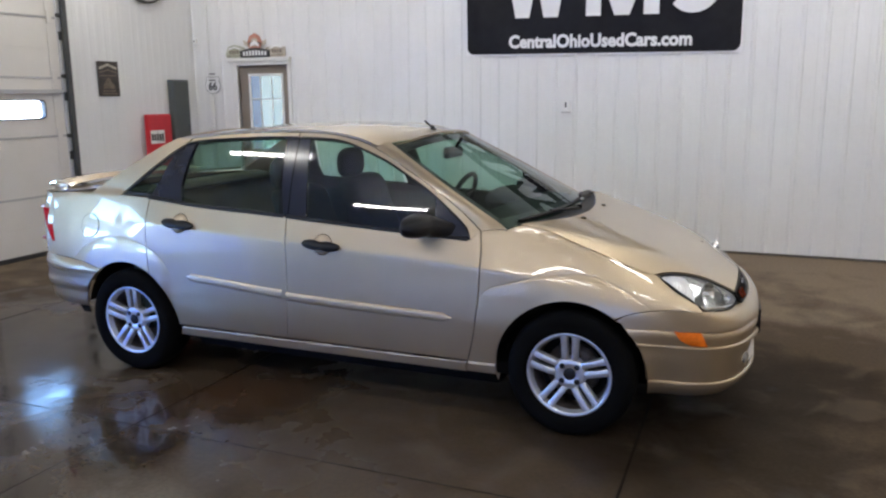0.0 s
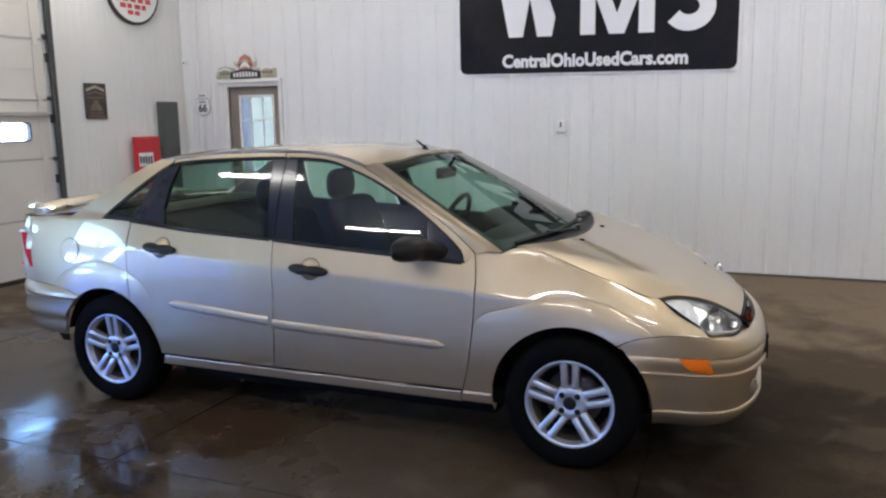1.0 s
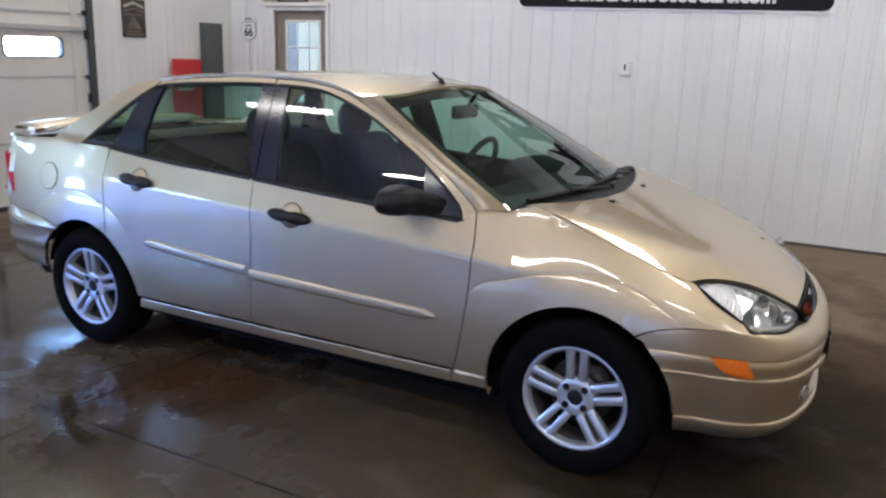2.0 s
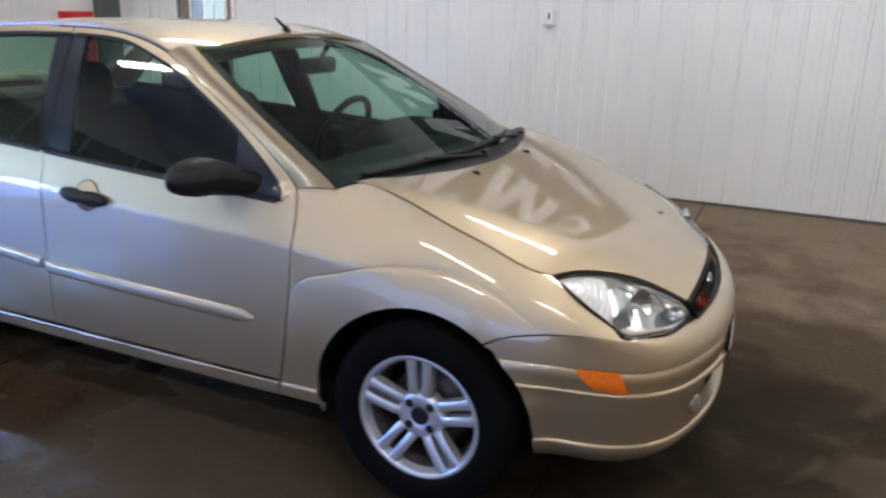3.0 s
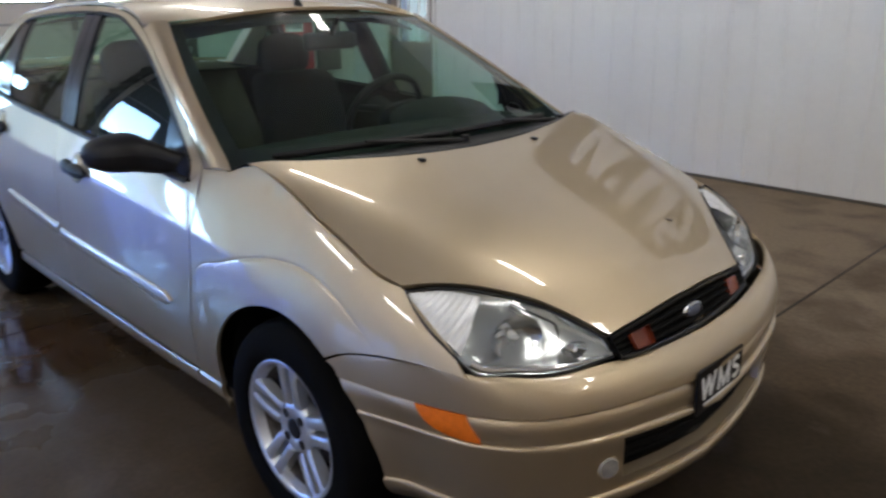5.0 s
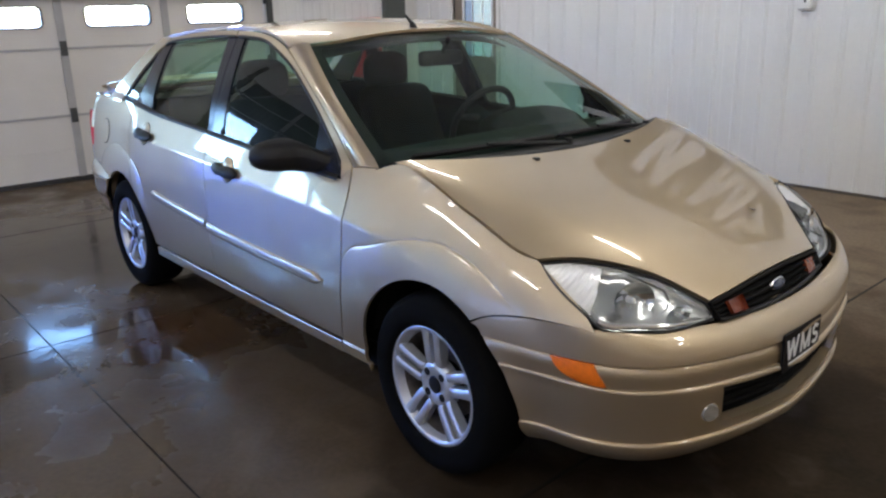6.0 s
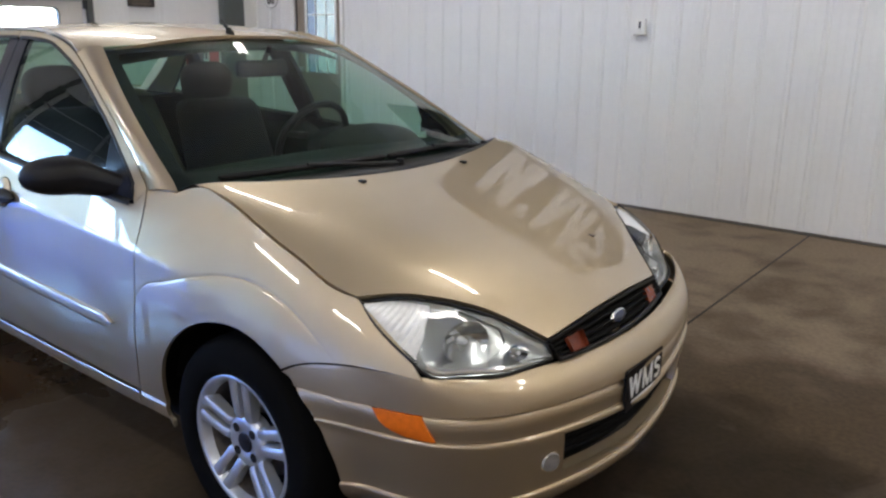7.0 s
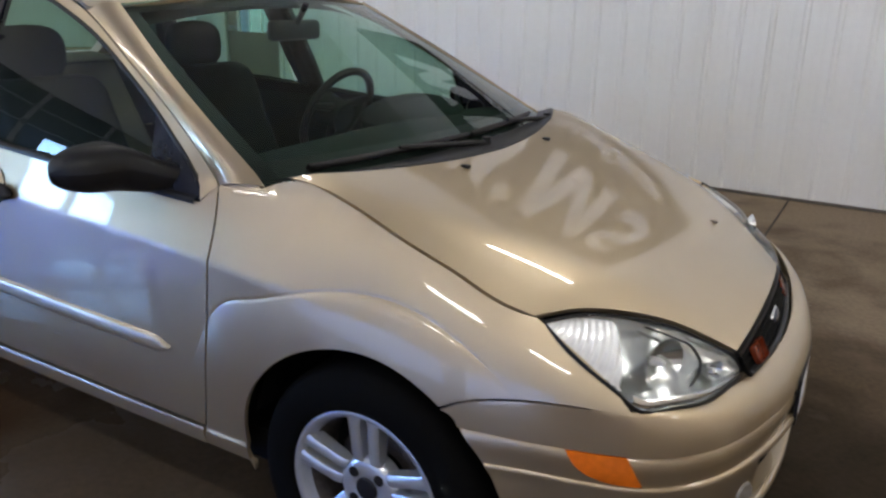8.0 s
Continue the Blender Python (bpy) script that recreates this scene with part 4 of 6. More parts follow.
    side_panel("pillar_trim", [(-0.210, 0.974), (-0.222, 1.18), (-0.232, 1.374), (-0.165, 1.373), (-0.13, 1.16), (-0.10, 0.966)], s, M_GLOSSBLACK, fd, -0.005, 0.001, 0.02, 0.03, False, "blue-black centre pillar trim")
    side_panel("pillar_trim", [(-0.925, 1.012), (-0.945, 1.10), (-0.93, 1.25), (-0.905, 1.343), (-0.975, 1.327), (-1.04, 1.285), (-1.06, 1.240), (-1.10, 1.14), (-1.155, 1.035)], s, M_GLOSSBLACK, rd, -0.005, 0.001, 0.02, 0.03, False, "blue-black rear pillar trim")
    side_panel("glass_seal", [(-1.368, 1.040), (-1.20, 1.175), (-1.05, 1.283), (-1.04, 1.282), (-1.062, 1.256), (-1.075, 1.256), (-1.20, 1.159), (-1.338, 1.058), (-1.155, 1.050), (-1.155, 1.036)], s, M_BLACK, q, -0.006, 0.0, 0.012, 0.03, False)

    def strip(name, pts, half, par, m=M_BLACK, off=0.0, thick=0.006, gap_end=None):
        """A moulding that follows a line on the side."""
        c = curve3(pts, 60)
        t = np.gradient(c, axis=0)
        t /= np.linalg.norm(t, axis=1, keepdims=True)
        nrm = np.stack([-t[:, 1], t[:, 0]], axis=1)
        rows = []
        q = np.linspace(0, 1, 60)[:, None]
        taper = np.clip((1 - q if gap_end == 0 else q) / 0.045, 0.15, 1) if thick > 0.008 else 1.0
        for a, b in ((-1, -0.004), (-0.9, thick * 0.75), (-0.55, thick), (0.2, thick * 0.9), (0.8, thick * 0.6), (1, -0.004)):
            p = c + nrm * half * a * taper
            rows.append(np.stack([p[:, 0], s * (W(p[:, 0], p[:, 1]) + off + b), p[:, 1]], axis=1))
        P = np.stack(rows)
        return skin(name, P, m, par, 0.0, "", s > 0)
    strip("belt_seal", belt_of(-0.215, 0.80, 20), 0.009, fd)
    strip("belt_seal", belt_of(-1.16, -0.228, 20), 0.009, rd)
    strip("window_seal", top_of(-0.22, 0.73, 40) + [(0.79, 0.955)], 0.007, fd, M_BLACK, -0.004)
    strip("window_seal", top_of(-0.975, -0.24, 20), 0.007, rd, M_BLACK, -0.004)
    strip("bodyside_moulding", [(-0.200, 0.556), (0.10, 0.546), (0.45, 0.537), (0.735, 0.530)], 0.024, fd, M_PAINT, 0.0, 0.010, 0)
    strip("bodyside_moulding", [(-0.850, 0.612), (-0.65, 0.597), (-0.45, 0.582), (-0.228, 0.566)], 0.023, rd, M_PAINT, 0.0, 0.010, 1)
    strip("moulding_cap", [(-0.262, 0.5685), (-0.228, 0.566)], 0.0255, rd, M_PAINT, 0.0, 0.0075)
    # door handles: a cup with a black pull across it
    for door, hx, hz, tilt in ((fd, 0.018, 0.842, -0.006), (rd, -0.905, 0.902, -0.008)):
        rim = [(hx + 0.005 + 0.056 * math.cos(t), hz + 0.002 + 0.054 * math.sin(t)) for t in np.linspace(0, 2 * math.pi, 24, endpoint=False)]
        side_panel("cup_edge", rim, s, M_DARK, door, 0.0015, 0, 0.003, 0.02, False)
        rows = []
        for q in np.linspace(0.02, 1, 6):
            ring = []
            for t in np.linspace(0, 2 * math.pi, 25):
                x, z = hx + 0.005 + 0.053 * q * math.cos(t), hz + 0.002 + 0.051 * q * math.sin(t)
                ring.append((x, s * (float(W(x, z)) + 0.002 + 0.012 * math.sqrt(max(0, 1 - q * q))), z))
            rows.append(ring)
        skin("handle_cup", np.array(rows), M_PAINT, door, 0.0, "", s < 0)
        n = 26
        rows = []
        for k in range(n):
            u = -1 + 2 * k / (n - 1)
            x = hx + u * 0.112
            half = 0.025 * math.sqrt(max(0.0, 1 - abs(u) ** 2.6)) * (1 - 0.25 * math.exp(-(u / 0.25) ** 2)) + 0.002
            out = 0.012 + 0.020 * (1 - u * u)
            ring = []
            for a in np.linspace(0, 2 * math.pi, 13):
                z = hz + tilt * u + half * math.sin(a)
                ring.append((x, s * (float(W(x, z)) + 0.004 + out * 0.5 + out * 0.5 * math.cos(a)), z))
            rows.append(ring)
        skin("handle", np.array(rows), M_BLACK, door, 0.0, "black door handle", s > 0)
    # dark inner body behind the panels
    poly = [(x, 0.24) for x in np.linspace(0.93, -0.93, 10)] + [(-0.94, 0.30)] + arc(RA[0], RA[1], 0.375, 0, 180) + [(-1.75, 0.30), (-1.95, 0.66), (-2.0, 0.96)] + [(x, float(zt(x)) - 0.02) for x in np.linspace(-1.9, -1.4, 6)] + belt_of(-1.36, 0.80, 20) + [(x, float(zt(x)) - 0.02) for x in np.linspace(0.9, 1.62, 10)] + [(1.80, 0.64), (1.72, 0.58)] + arc(FA[0], FA[1], 0.375, 45, 180)
    side_panel("inner_side", poly, s, M_DARK, car, -0.022, 0.0, 0.004, 0.07, False)
    return fd, rd, q


def wheel_of(car, x, s):
    """A tyre on a five-twin-spoke alloy wheel."""
    root = empty("wheel", (x, s * 0.70, 0.305))
    root.parent = car

    def lathe(name, prof, m, seg=56, par=root, label="", closed=False):
        rows = []
        for a in np.linspace(0, 2 * math.pi, seg + 1):
            rows.append([(r * math.sin(a), s * o, r * math.cos(a)) for r, o in prof])
        P = np.array(rows)
        return skin(name, P, m, par, 0.0, label, s < 0)
    tyre = [(0.188, -0.08), (0.20, -0.095), (0.25, -0.100), (0.285, -0.092), (0.298, -0.075), (0.304, -0.045), (0.3045, 0.0), (0.304, 0.045), (0.299, 0.072), (0.289, 0.088), (0.27, 0.097), (0.245, 0.1005), (0.222, 0.099), (0.208, 0.094), (0.200, 0.086), (0.190, 0.08)]
    lathe("tyre", tyre, M_TYRE, label="black rubber tyre")
    lathe("rim_barrel", [(0.195, -0.085), (0.175, -0.07), (0.168, 0.0), (0.172, 0.045), (0.179, 0.060)], M_DISC)
    rim = [(0.177, 0.058), (0.181, 0.066), (0.184, 0.080), (0.189, 0.0865), (0.198, 0.0885), (0.2045, 0.086), (0.206, 0.078), (0.198, 0.072)]
    lathe("rim", rim, M_ALLOY)
    hubp = [(0.0, 0.058), (0.024, 0.058), (0.026, 0.066), (0.030, 0.070), (0.062, 0.0715), (0.074, 0.066), (0.080, 0.052), (0.080, 0.03)]
    lathe("hub", hubp, M_ALLOY, 40)
    lathe("centre_cap", [(0.0, 0.0738), (0.024, 0.0735), (0.029, 0.0722), (0.030, 0.0695)], M_BLACK, 24)
    lathe("brake_disc", [(0.06, 0.0), (0.128, 0.0), (0.130, -0.02), (0.06, -0.02)], M_DISC, 40)
    lathe("wheel_back", [(0.0, -0.035), (0.10, -0.035), (0.17, -0.03)], M_DARK, 30)
    for k in range(5):
        a0 = 2 * math.pi * k / 5
        for side_ in (-1, 1):
            bm = bmesh.new()
            prof = []
            for r, half, o0, o1 in ((0.068, 0.0148, 0.050, 0.0708), (0.085, 0.0148, 0.046, 0.077), (0.13, 0.0146, 0.045, 0.081), (0.165, 0.0152, 0.045, 0.084), (0.188, 0.020, 0.050, 0.084)):
                c = side_ * (0.0220 + 0.005 * (r - 0.05) / 0.13)
                prof.append([bm.verts.new((c + d, s * o, r)) for d, o in ((-half, o0), (half, o0), (half, o1 - 0.004), (half * 0.65, o1), (-half * 0.65, o1), (-half, o1 - 0.004))])
            for a, b in zip(prof, prof[1:]):
                for j in range(6):
                    bm.faces.new((a[j], a[(j + 1) % 6], b[(j + 1) % 6], b[j]))
            bm.faces.new(prof[0])
            bm.faces.new(prof[-1])
            bmesh.ops.rotate(bm, verts=bm.verts[:], cent=(0, 0, 0), matrix=Matrix.Rotation(a0, 3, "Y"))
            part("spoke", bm, M_ALLOY, root, "", True)
    for k in range(4):
        b = math.pi * 2 * (k + 0.5) / 4
        part("lug_hole", cyl_bm((0.050 * math.sin(b), s * 0.062, 0.050 * math.cos(b)), (0.050 * math.sin(b), s * 0.0726, 0.050 * math.cos(b)), 0.0138, 12), M_BLACK, root)
    # dark liner of the wheel opening
    rows = []
    for a in np.linspace(12, 168, 30):
        t = radians(a)
        rows.append([(x + 0.372 * math.cos(t), s * o, 0.305 + 0.372 * math.sin(t)) for o in (0.42, 0.60, 0.745)])
    P = np.array(rows)
    skin("wheel_liner", P, M_DARK, car, 0.0)
    return root


def level(z, ins, back, drop=0.0, n=56):
    """A curve round the front bumper that starts at height z by the wheel, drawn in by ins at the nose and back at its sides, and falls by drop."""
    dz = abs(z - FA[1])
    xs = FA[0] + math.sqrt(max(RAD ** 2 - dz ** 2, 0.0001)) + 0.002
    ws = float(wm(xs)) + 0.0055 - 0.05 * (max(0.58 - z, 0) / 0.36) ** 2
    pts = [(xs, ws - back, z)]
    base = [(1.70, 0.770), (1.79, 0.735), (1.90, 0.680), (2.003, 0.57), (2.077, 0.37), (2.112, 0.17), (2.122, 0.0)]
    for i, (x, y) in enumerate(base):
        f = (i + 1) / len(base)
        d = 0.802 - ws
        nx, ny = math.sin(f * math.pi / 2) ** 1.5, math.cos(f * math.pi / 2)
        k = ins * f + back * (1 - f)
        pts.append((x - k * nx - d * 0.5 * f, max(0, y - k * ny * (1 if y else 0) - d * (1 - f)), z - drop * f ** 1.5))
    return curve3(pts, n)


TOP_EDGE = [(1.516, 0.812, 0.589), (1.56, 0.81, 0.613), (1.62, 0.795, 0.630), (1.70, 0.765, 0.640), (1.79, 0.718, 0.641), (1.884, 0.662, 0.632), (1.955, 0.545, 0.612), (1.996, 0.42, 0.603), (2.019, 0.32, 0.597), (2.044, 0.16, 0.590), (2.052, 0.0, 0.588)]


def front_end(car):
    n = 56
    both = lambda c: np.concatenate([c, mirror(c[-2::-1])])
    bump = empty("front_bumper")
    bump.parent = car
    e = [(x, float(W(x, z)) if x < 1.80 else y, z) for x, y, z in TOP_EDGE]
    e = curve3(e, n)
    l3 = level(0.560, 0.003, 0.0, 0.068)
    rows = []
    for q in np.linspace(0, math.pi / 2, 9):
        c = e.copy()
        f = q * 2 / math.pi
        c[:, :2] += (l3 - e)[:, :2] * (0.82 * math.sin(q) + 0.18 * f)
        c[:, 2] += (l3 - e)[:, 2] * (0.82 * (1 - math.cos(q)) + 0.18 * f)
        rows.append(both(c))
    skin("bumper_top", np.stack(rows), M_PAINT, bump, 0.01)
    grv = loft([both(level(z, i, b, d)) for z, i, b, d in ((0.561, 0.044, 0.003, 0.068), (0.525, 0.040, 0.004, 0.071), (0.488, 0.026, 0.003, 0.074))], 4)
    skin("bumper_groove", grv, M_PAINT, bump, 0.0)
    bandp = loft([both(level(z, i, b, d)) for z, i, b, d in ((0.5570, 0.024, 0.004, 0.073), (0.549, 0.012, 0.0, 0.073), (0.502, 0.006, 0.0, 0.074), (0.4915, 0.006, 0.0, 0.074))], 3)
    skin("bumper_band", bandp, M_PAINT, bump, 0.006)
    # lower part, with the air opening left out in the middle
    lows = [level(z, i, b, d) for z, i, b, d in ((0.4912, 0.010, 0.006, 0.074), (0.486, -0.003, -0.0005, 0.074), (0.474, -0.008, 0.0, 0.074), (0.43, -0.002, 0.0, 0.072), (0.375, 0.003, 0.002, 0.068), (0.312, 0.008, 0.003, 0.062))]
    foot = [level(z, i, b, d) for z, i, b, d in ((0.3125, 0.012, 0.006, 0.062), (0.309, 0.000, -0.002, 0.062), (0.299, -0.004, -0.004, 0.062), (0.262, 0.014, 0.008, 0.062), (0.235, 0.045, 0.03, 0.060), (0.222, 0.09, 0.05, 0.055))]
    lowP = loft(lows, 5)
    cut = int(np.argmin(np.abs(lowP[13, :, 1] - 0.362)))
    slant = lowP[:, :cut + 1]
    skin("bumper_cheek", slant, M_PAINT, bump, 0.02, "", False)
    skin("bumper_cheek", mirror(slant), M_PAINT, bump, 0.02, "", True)
    across = lambda P: np.concatenate([P[:, cut:], mirror(P[:, cut:-1][:, ::-1])], axis=1)
    skin("bumper_bar", across(lowP[:11]), M_PAINT, bump, 0.03)
    skin("bumper_bar", across(lowP[22:]), M_PAINT, bump, 0.03)
    skin("bumper_lip", loft([both(c) for c in foot], 4), M_PAINT, bump, 0.0)
    inner = across(lowP[9:24]) - np.array([0.055, 0, 0])
    skin("air_intake", inner, M_DARK, bump, 0.0, "black lower air opening")
    for r in (14, 17, 19):
        c = across(lowP[r:r + 1])[0] - np.array([0.035, 0, 0])
        P = np.stack([c + np.array([0, 0, 0.006]), c + np.array([0.012, 0, 0]), c - np.array([0, 0, 0.006])])
        skin("intake_slat", P, M_DARK, bump, 0.0)
    # marker lamps let into the groove
    for s in (-1, 1):
        a, b = level(0.558, 0.003, -0.003, 0.068), level(0.493, -0.003, -0.003, 0.074)
        ia = [k for k in range(n) if 1.753 <= a[k, 0] <= 1.884]
        mk = loft([a[ia[0]:ia[-1] + 1], (a * 0.5 + b * 0.5)[ia[0]:ia[-1] + 1] + np.array([0.002, 0.004, 0]), b[ia[0]:ia[-1] + 1] + np.array([[0.035 * (1 - k / (len(ia) - 1)), -0.016 * (1 - k / (len(ia) - 1)), 0] for k in range(len(ia))])], 4)
        mk = mk * np.array([1, s, 1])
        skin("side_marker", mk, M_AMBER, bump, 0.014, "amber side marker lamp", s < 0)
        # fog lamp in its pocket
        row = lowP[16]
        at = row[int(np.argmin(np.abs(row[:, 1] - 0.400)))]
        f = empty("fog_lamp", (at[0] - 0.013, s * (at[1] + 0.003), at[2] - 0.022))
        f.parent = bump
        ax = Vector((0.90, s * 0.42, 0.02)).normalized()
        part("fog_bezel", cyl_bm(ax * -0.03, ax * 0.013, 0.033, 24, 0.031), M_PAINT, f, "", True)
        part("fog_glass", cyl_bm(ax * 0.010, ax * 0.018, 0.029, 24, 0.024), M_FOG, f, "", True)
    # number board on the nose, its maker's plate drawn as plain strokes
    pl = empty("front_plate", (2.119, 0, 0.458))
    pl.parent = bump
    part("plate_board", prism_bm(round_rect(-0.122, -0.061, 0.122, 0.061, 0.009), -0.004, 0.004, "x"), M_BANNER, pl, "black dealer plate")
    part("plate_bracket", box_bm((-0.030, -0.11, -0.058), (-0.005, 0.11, 0.056), 0.004), M_BLACK, pl)
    for a in strokes(0.066, 0.0115, (-0.106, -0.026), (-0.012, 0.053), (0.065, 0.108)):
        part("plate_mark", prism_bm([(y, z + 0.006) for y, z in a], 0.004, 0.0055, "x"), M_WHITE, pl)
    part("plate_line", prism_bm(round_rect(-0.085, -0.043, 0.085, -0.038, 0.002), 0.004, 0.0055, "x"), M_WHITE, pl)


def strokes(h, t, first, second, third):
    """Plain stroke shapes h high and t thick: a double V, an upright pair with a V, and a double bend, over three spans."""
    out = []
    b, a = -h / 2, h / 2

    def bar(x0, z0, x1, z1):
        return [(x0 - t / 2, z0), (x0 + t / 2, z0), (x1 + t / 2, z1), (x1 - t / 2, z1)]
    p = np.linspace(first[0] + t / 2, first[1] - t / 2, 5)
    for k, (z0, z1) in enumerate(((a, b), (b, a), (a, b), (b, a))):
        out.append(bar(p[k], z0, p[k + 1], z1))
    x0, x1 = second[0] + t / 2, second[1] - t / 2
    out += [bar(x0, b, x0, a), bar(x0, a, (x0 + x1) / 2, b), bar((x0 + x1) / 2, b, x1, a), bar(x1, b, x1, a)]
    cx, rx, rz = (third[0] + third[1]) / 2, (third[1] - third[0] - t) / 2, (h - t) / 4
    ctr = [(cx + rx * math.cos(radians(q)), rz + rz * math.sin(radians(q))) for q in range(25, 271, 14)]
    ctr += [(cx + rx * math.cos(radians(q)), -rz + rz * math.sin(radians(q))) for q in range(78, -156, -14)]
    c = np.array(ctr)
    d = np.gradient(c, axis=0)
    d /= np.linalg.norm(d, axis=1, keepdims=True) + 1e-9
    nn = np.stack([-d[:, 1], d[:, 0]], axis=1) * t * 0.5
    for k in range(len(c) - 1):
        out.append([tuple(q) for q in (c[k] + nn[k], c[k + 1] + nn[k + 1], c[k + 1] - nn[k + 1], c[k] - nn[k])])
    return out


def hood_and_glass(car):
    # hood
    edge = [(1.040, 0.697)] + [(x, shut_line(x)[0]) for x in (1.09, 1.16, 1.27, 1.38, 1.49, 1.60)] + [(1.657, 0.677), (1.71, 0.597), (1.79, 0.508), (1.89, 0.410), (1.94, 0.372), (1.990, 0.334)]
    front = [(1.990, 0.334), (2.000, 0.24), (2.007, 0.12), (2.010, 0.0)]
    rear = [(1.206, 0.0), (1.191, 0.20), (1.152, 0.40), (1.100, 0.570), (1.040, 0.697)]
    half = [tuple(q) for q in curve3(rear, 16)[:-1]] + [tuple(q) for q in curve3(edge[:8], 24)[:-1]] + [tuple(q) for q in curve3(edge[7:], 14)[:-1]] + [tuple(q) for q in curve3(front, 12)]
    poly = half + [(x, -y) for x, y in half[-2:0:-1]]
    poly = inset(poly, 0.003)
    crease = [(x, k * (float(RIDGE(x)) + d)) for x in np.arange(1.16, 2.03, 0.02) for d in (-0.008, 0.008, 0.024, 0.040, 0.058, 0.076, 0.095, 0.115, 0.135) for k in (-1, 1)]
    v, f = tri_fill(poly, 0.035, crease)
    z = HOOD(v[:, 0], v[:, 1])
    P = np.stack([v[:, 0], v[:, 1], z], axis=1)
    e = 0.002
    gx, gy = (HOOD(v[:, 0] + e, v[:, 1]) - HOOD(v[:, 0] - e, v[:, 1])) / (2 * e), (HOOD(v[:, 0], v[:, 1] + e) - HOOD(v[:, 0], v[:, 1] - e)) / (2 * e)
    nn = np.stack([-gx, -gy, np.ones_like(gx)], axis=1)
    nn /= np.linalg.norm(nn, axis=1, keepdims=True)
    a, b, c = (P[f[0][i]] for i in range(3))
    if np.cross(b - a, c - a)[2] < 0:
        f = [q[::-1] for q in f]
    vv, ff = rim_of(P, f, 0.014)
    full = np.zeros((len(vv), 3))
    full[:len(nn)] = nn
    hood = mesh_of("hood", vv, ff, M_PAINT, car, True, full)
    for y in (-0.247, 0.247):
        zz = float(HOOD(1.232, y))
        part("washer_nozzle", box_bm((1.222, y - 0.009, zz - 0.004), (1.247, y + 0.009, zz + 0.007), 0.004), M_BLACK, hood, "", True)
    for y in (-0.22, 0.22):
        zz = float(HOOD(1.81, y))
        part("hood_stop", box_bm((1.795, y - 0.006, zz - 0.003), (1.825, y + 0.006, zz + 0.004), 0.003), M_TANDARK, hood, "", True) if y > 0 else None
    # engine bay floor under the gaps
    q = np.array([[(x, y, float(HOOD(x, y)) - 0.05) for y in np.linspace(-1, 1, 12) * (0.60 if x < 1.7 else 0.36)] for x in np.linspace(1.05, 1.96, 12)])
    skin("bay_cover", q, M_DARK, car, 0.0)
    # windscreen
    n = 33
    t = np.linspace(-1, 1, n)
    base = np.stack([1.125 - 0.150 * np.abs(t) ** 2.4, 0.712 * t, 0.972 - 0.010 * t * t], axis=1)
    top = np.stack([0.380 - 0.100 * t * t, 0.535 * t, 1.371 - 0.025 * t * t], axis=1)
    side_r = curve3([base[0], base[0] * 0.5 + top[0] * 0.5 + np.array([-0.006, -0.012, 0.001]), top[0]], 20)
    ws = coons(base, top, side_r, mirror(side_r))
    g = skin("windscreen", ws, M_GLASS, car, 0.004, "green-tinted windscreen")
    g.visible_shadow = False
    # black ceramic edge of the screen
    off = np.array([0.0008, 0, -0.0045])
    m_ = ws.shape[0]

    def border(i0, i1, j0, j1):
        return ws[i0:i1, j0:j1] + off
    skin("screen_band", border(m_ - 2, m_, 0, n), M_BLACK, g, 0.0)
    skin("screen_band", border(0, 3, 0, n), M_BLACK, g, 0.0)
    skin("screen_band", border(0, m_, 0, 2), M_BLACK, g, 0.0)
    skin("screen_band", border(0, m_, n - 2, n), M_BLACK, g, 0.0)
    # cowl
    hr = np.concatenate([curve3([(x, -y, 0) for x, y in rear[::-1]], 17)[:-1], curve3([(x, y, 0) for x, y in rear], 17)])
    hr[:, 2] = HOOD(hr[:, 0], hr[:, 1])
    cow = loft([base + np.array([0.0, 0, 0.004]), base * 0.5 + hr * 0.5 + np.array([0.0, 0, 0.002]), hr + np.array([0.004, 0, -0.001]), hr + np.array([0.02, 0, -0.03])], 3)
    skin("cowl_panel", cow, M_BLACK, car, 0.0, "black plastic cowl")
    # wipers
    for y0, y1, k in ((-0.02, -0.60, 1), (0.52, 0.0, 1)):
        w = empty("wiper")
        w.parent = car
        pts = []
        for u in np.linspace(0, 1, 12):
            y = y0 + (y1 - y0) * u
            j = (y / 0.712 + 1) / 2 * (n - 1)
            row = ws[0] * 0.3 + ws[1] * 0.7
            p = np.array([np.interp(j, np.arange(n), row[:, i]) for i in range(3)])
            pts.append(p + np.array([0.006, 0, 0.009 + 0.003 * math.sin(u * math.pi)]))
        P = []
        for p in pts:
            P.append([p + np.array(d) for d in ((0, 0, 0.008), (0.010, 0, 0.0), (0, 0, -0.012), (-0.010, 0, -0.004), (0, 0, 0.008))])
        skin("wiper_blade", np.array(P), M_BLACK, w, 0.0)
        m0 = pts[6] + np.array([0.006, 0, 0.008])
        piv = np.array([1.15 - 0.06 * (abs(y0) > 0.3), y0 + 0.03, 0.972])
        part("wiper_arm", cyl_bm(piv, m0, 0.010, 8, 0.006), M_BLACK, w, "", True)
        part("wiper_pivot", cyl_bm(piv - np.array([0, 0, 0.02]), piv + np.array([0.0, 0, 0.018]), 0.017, 14, 0.013), M_BLACK, w, "", True)
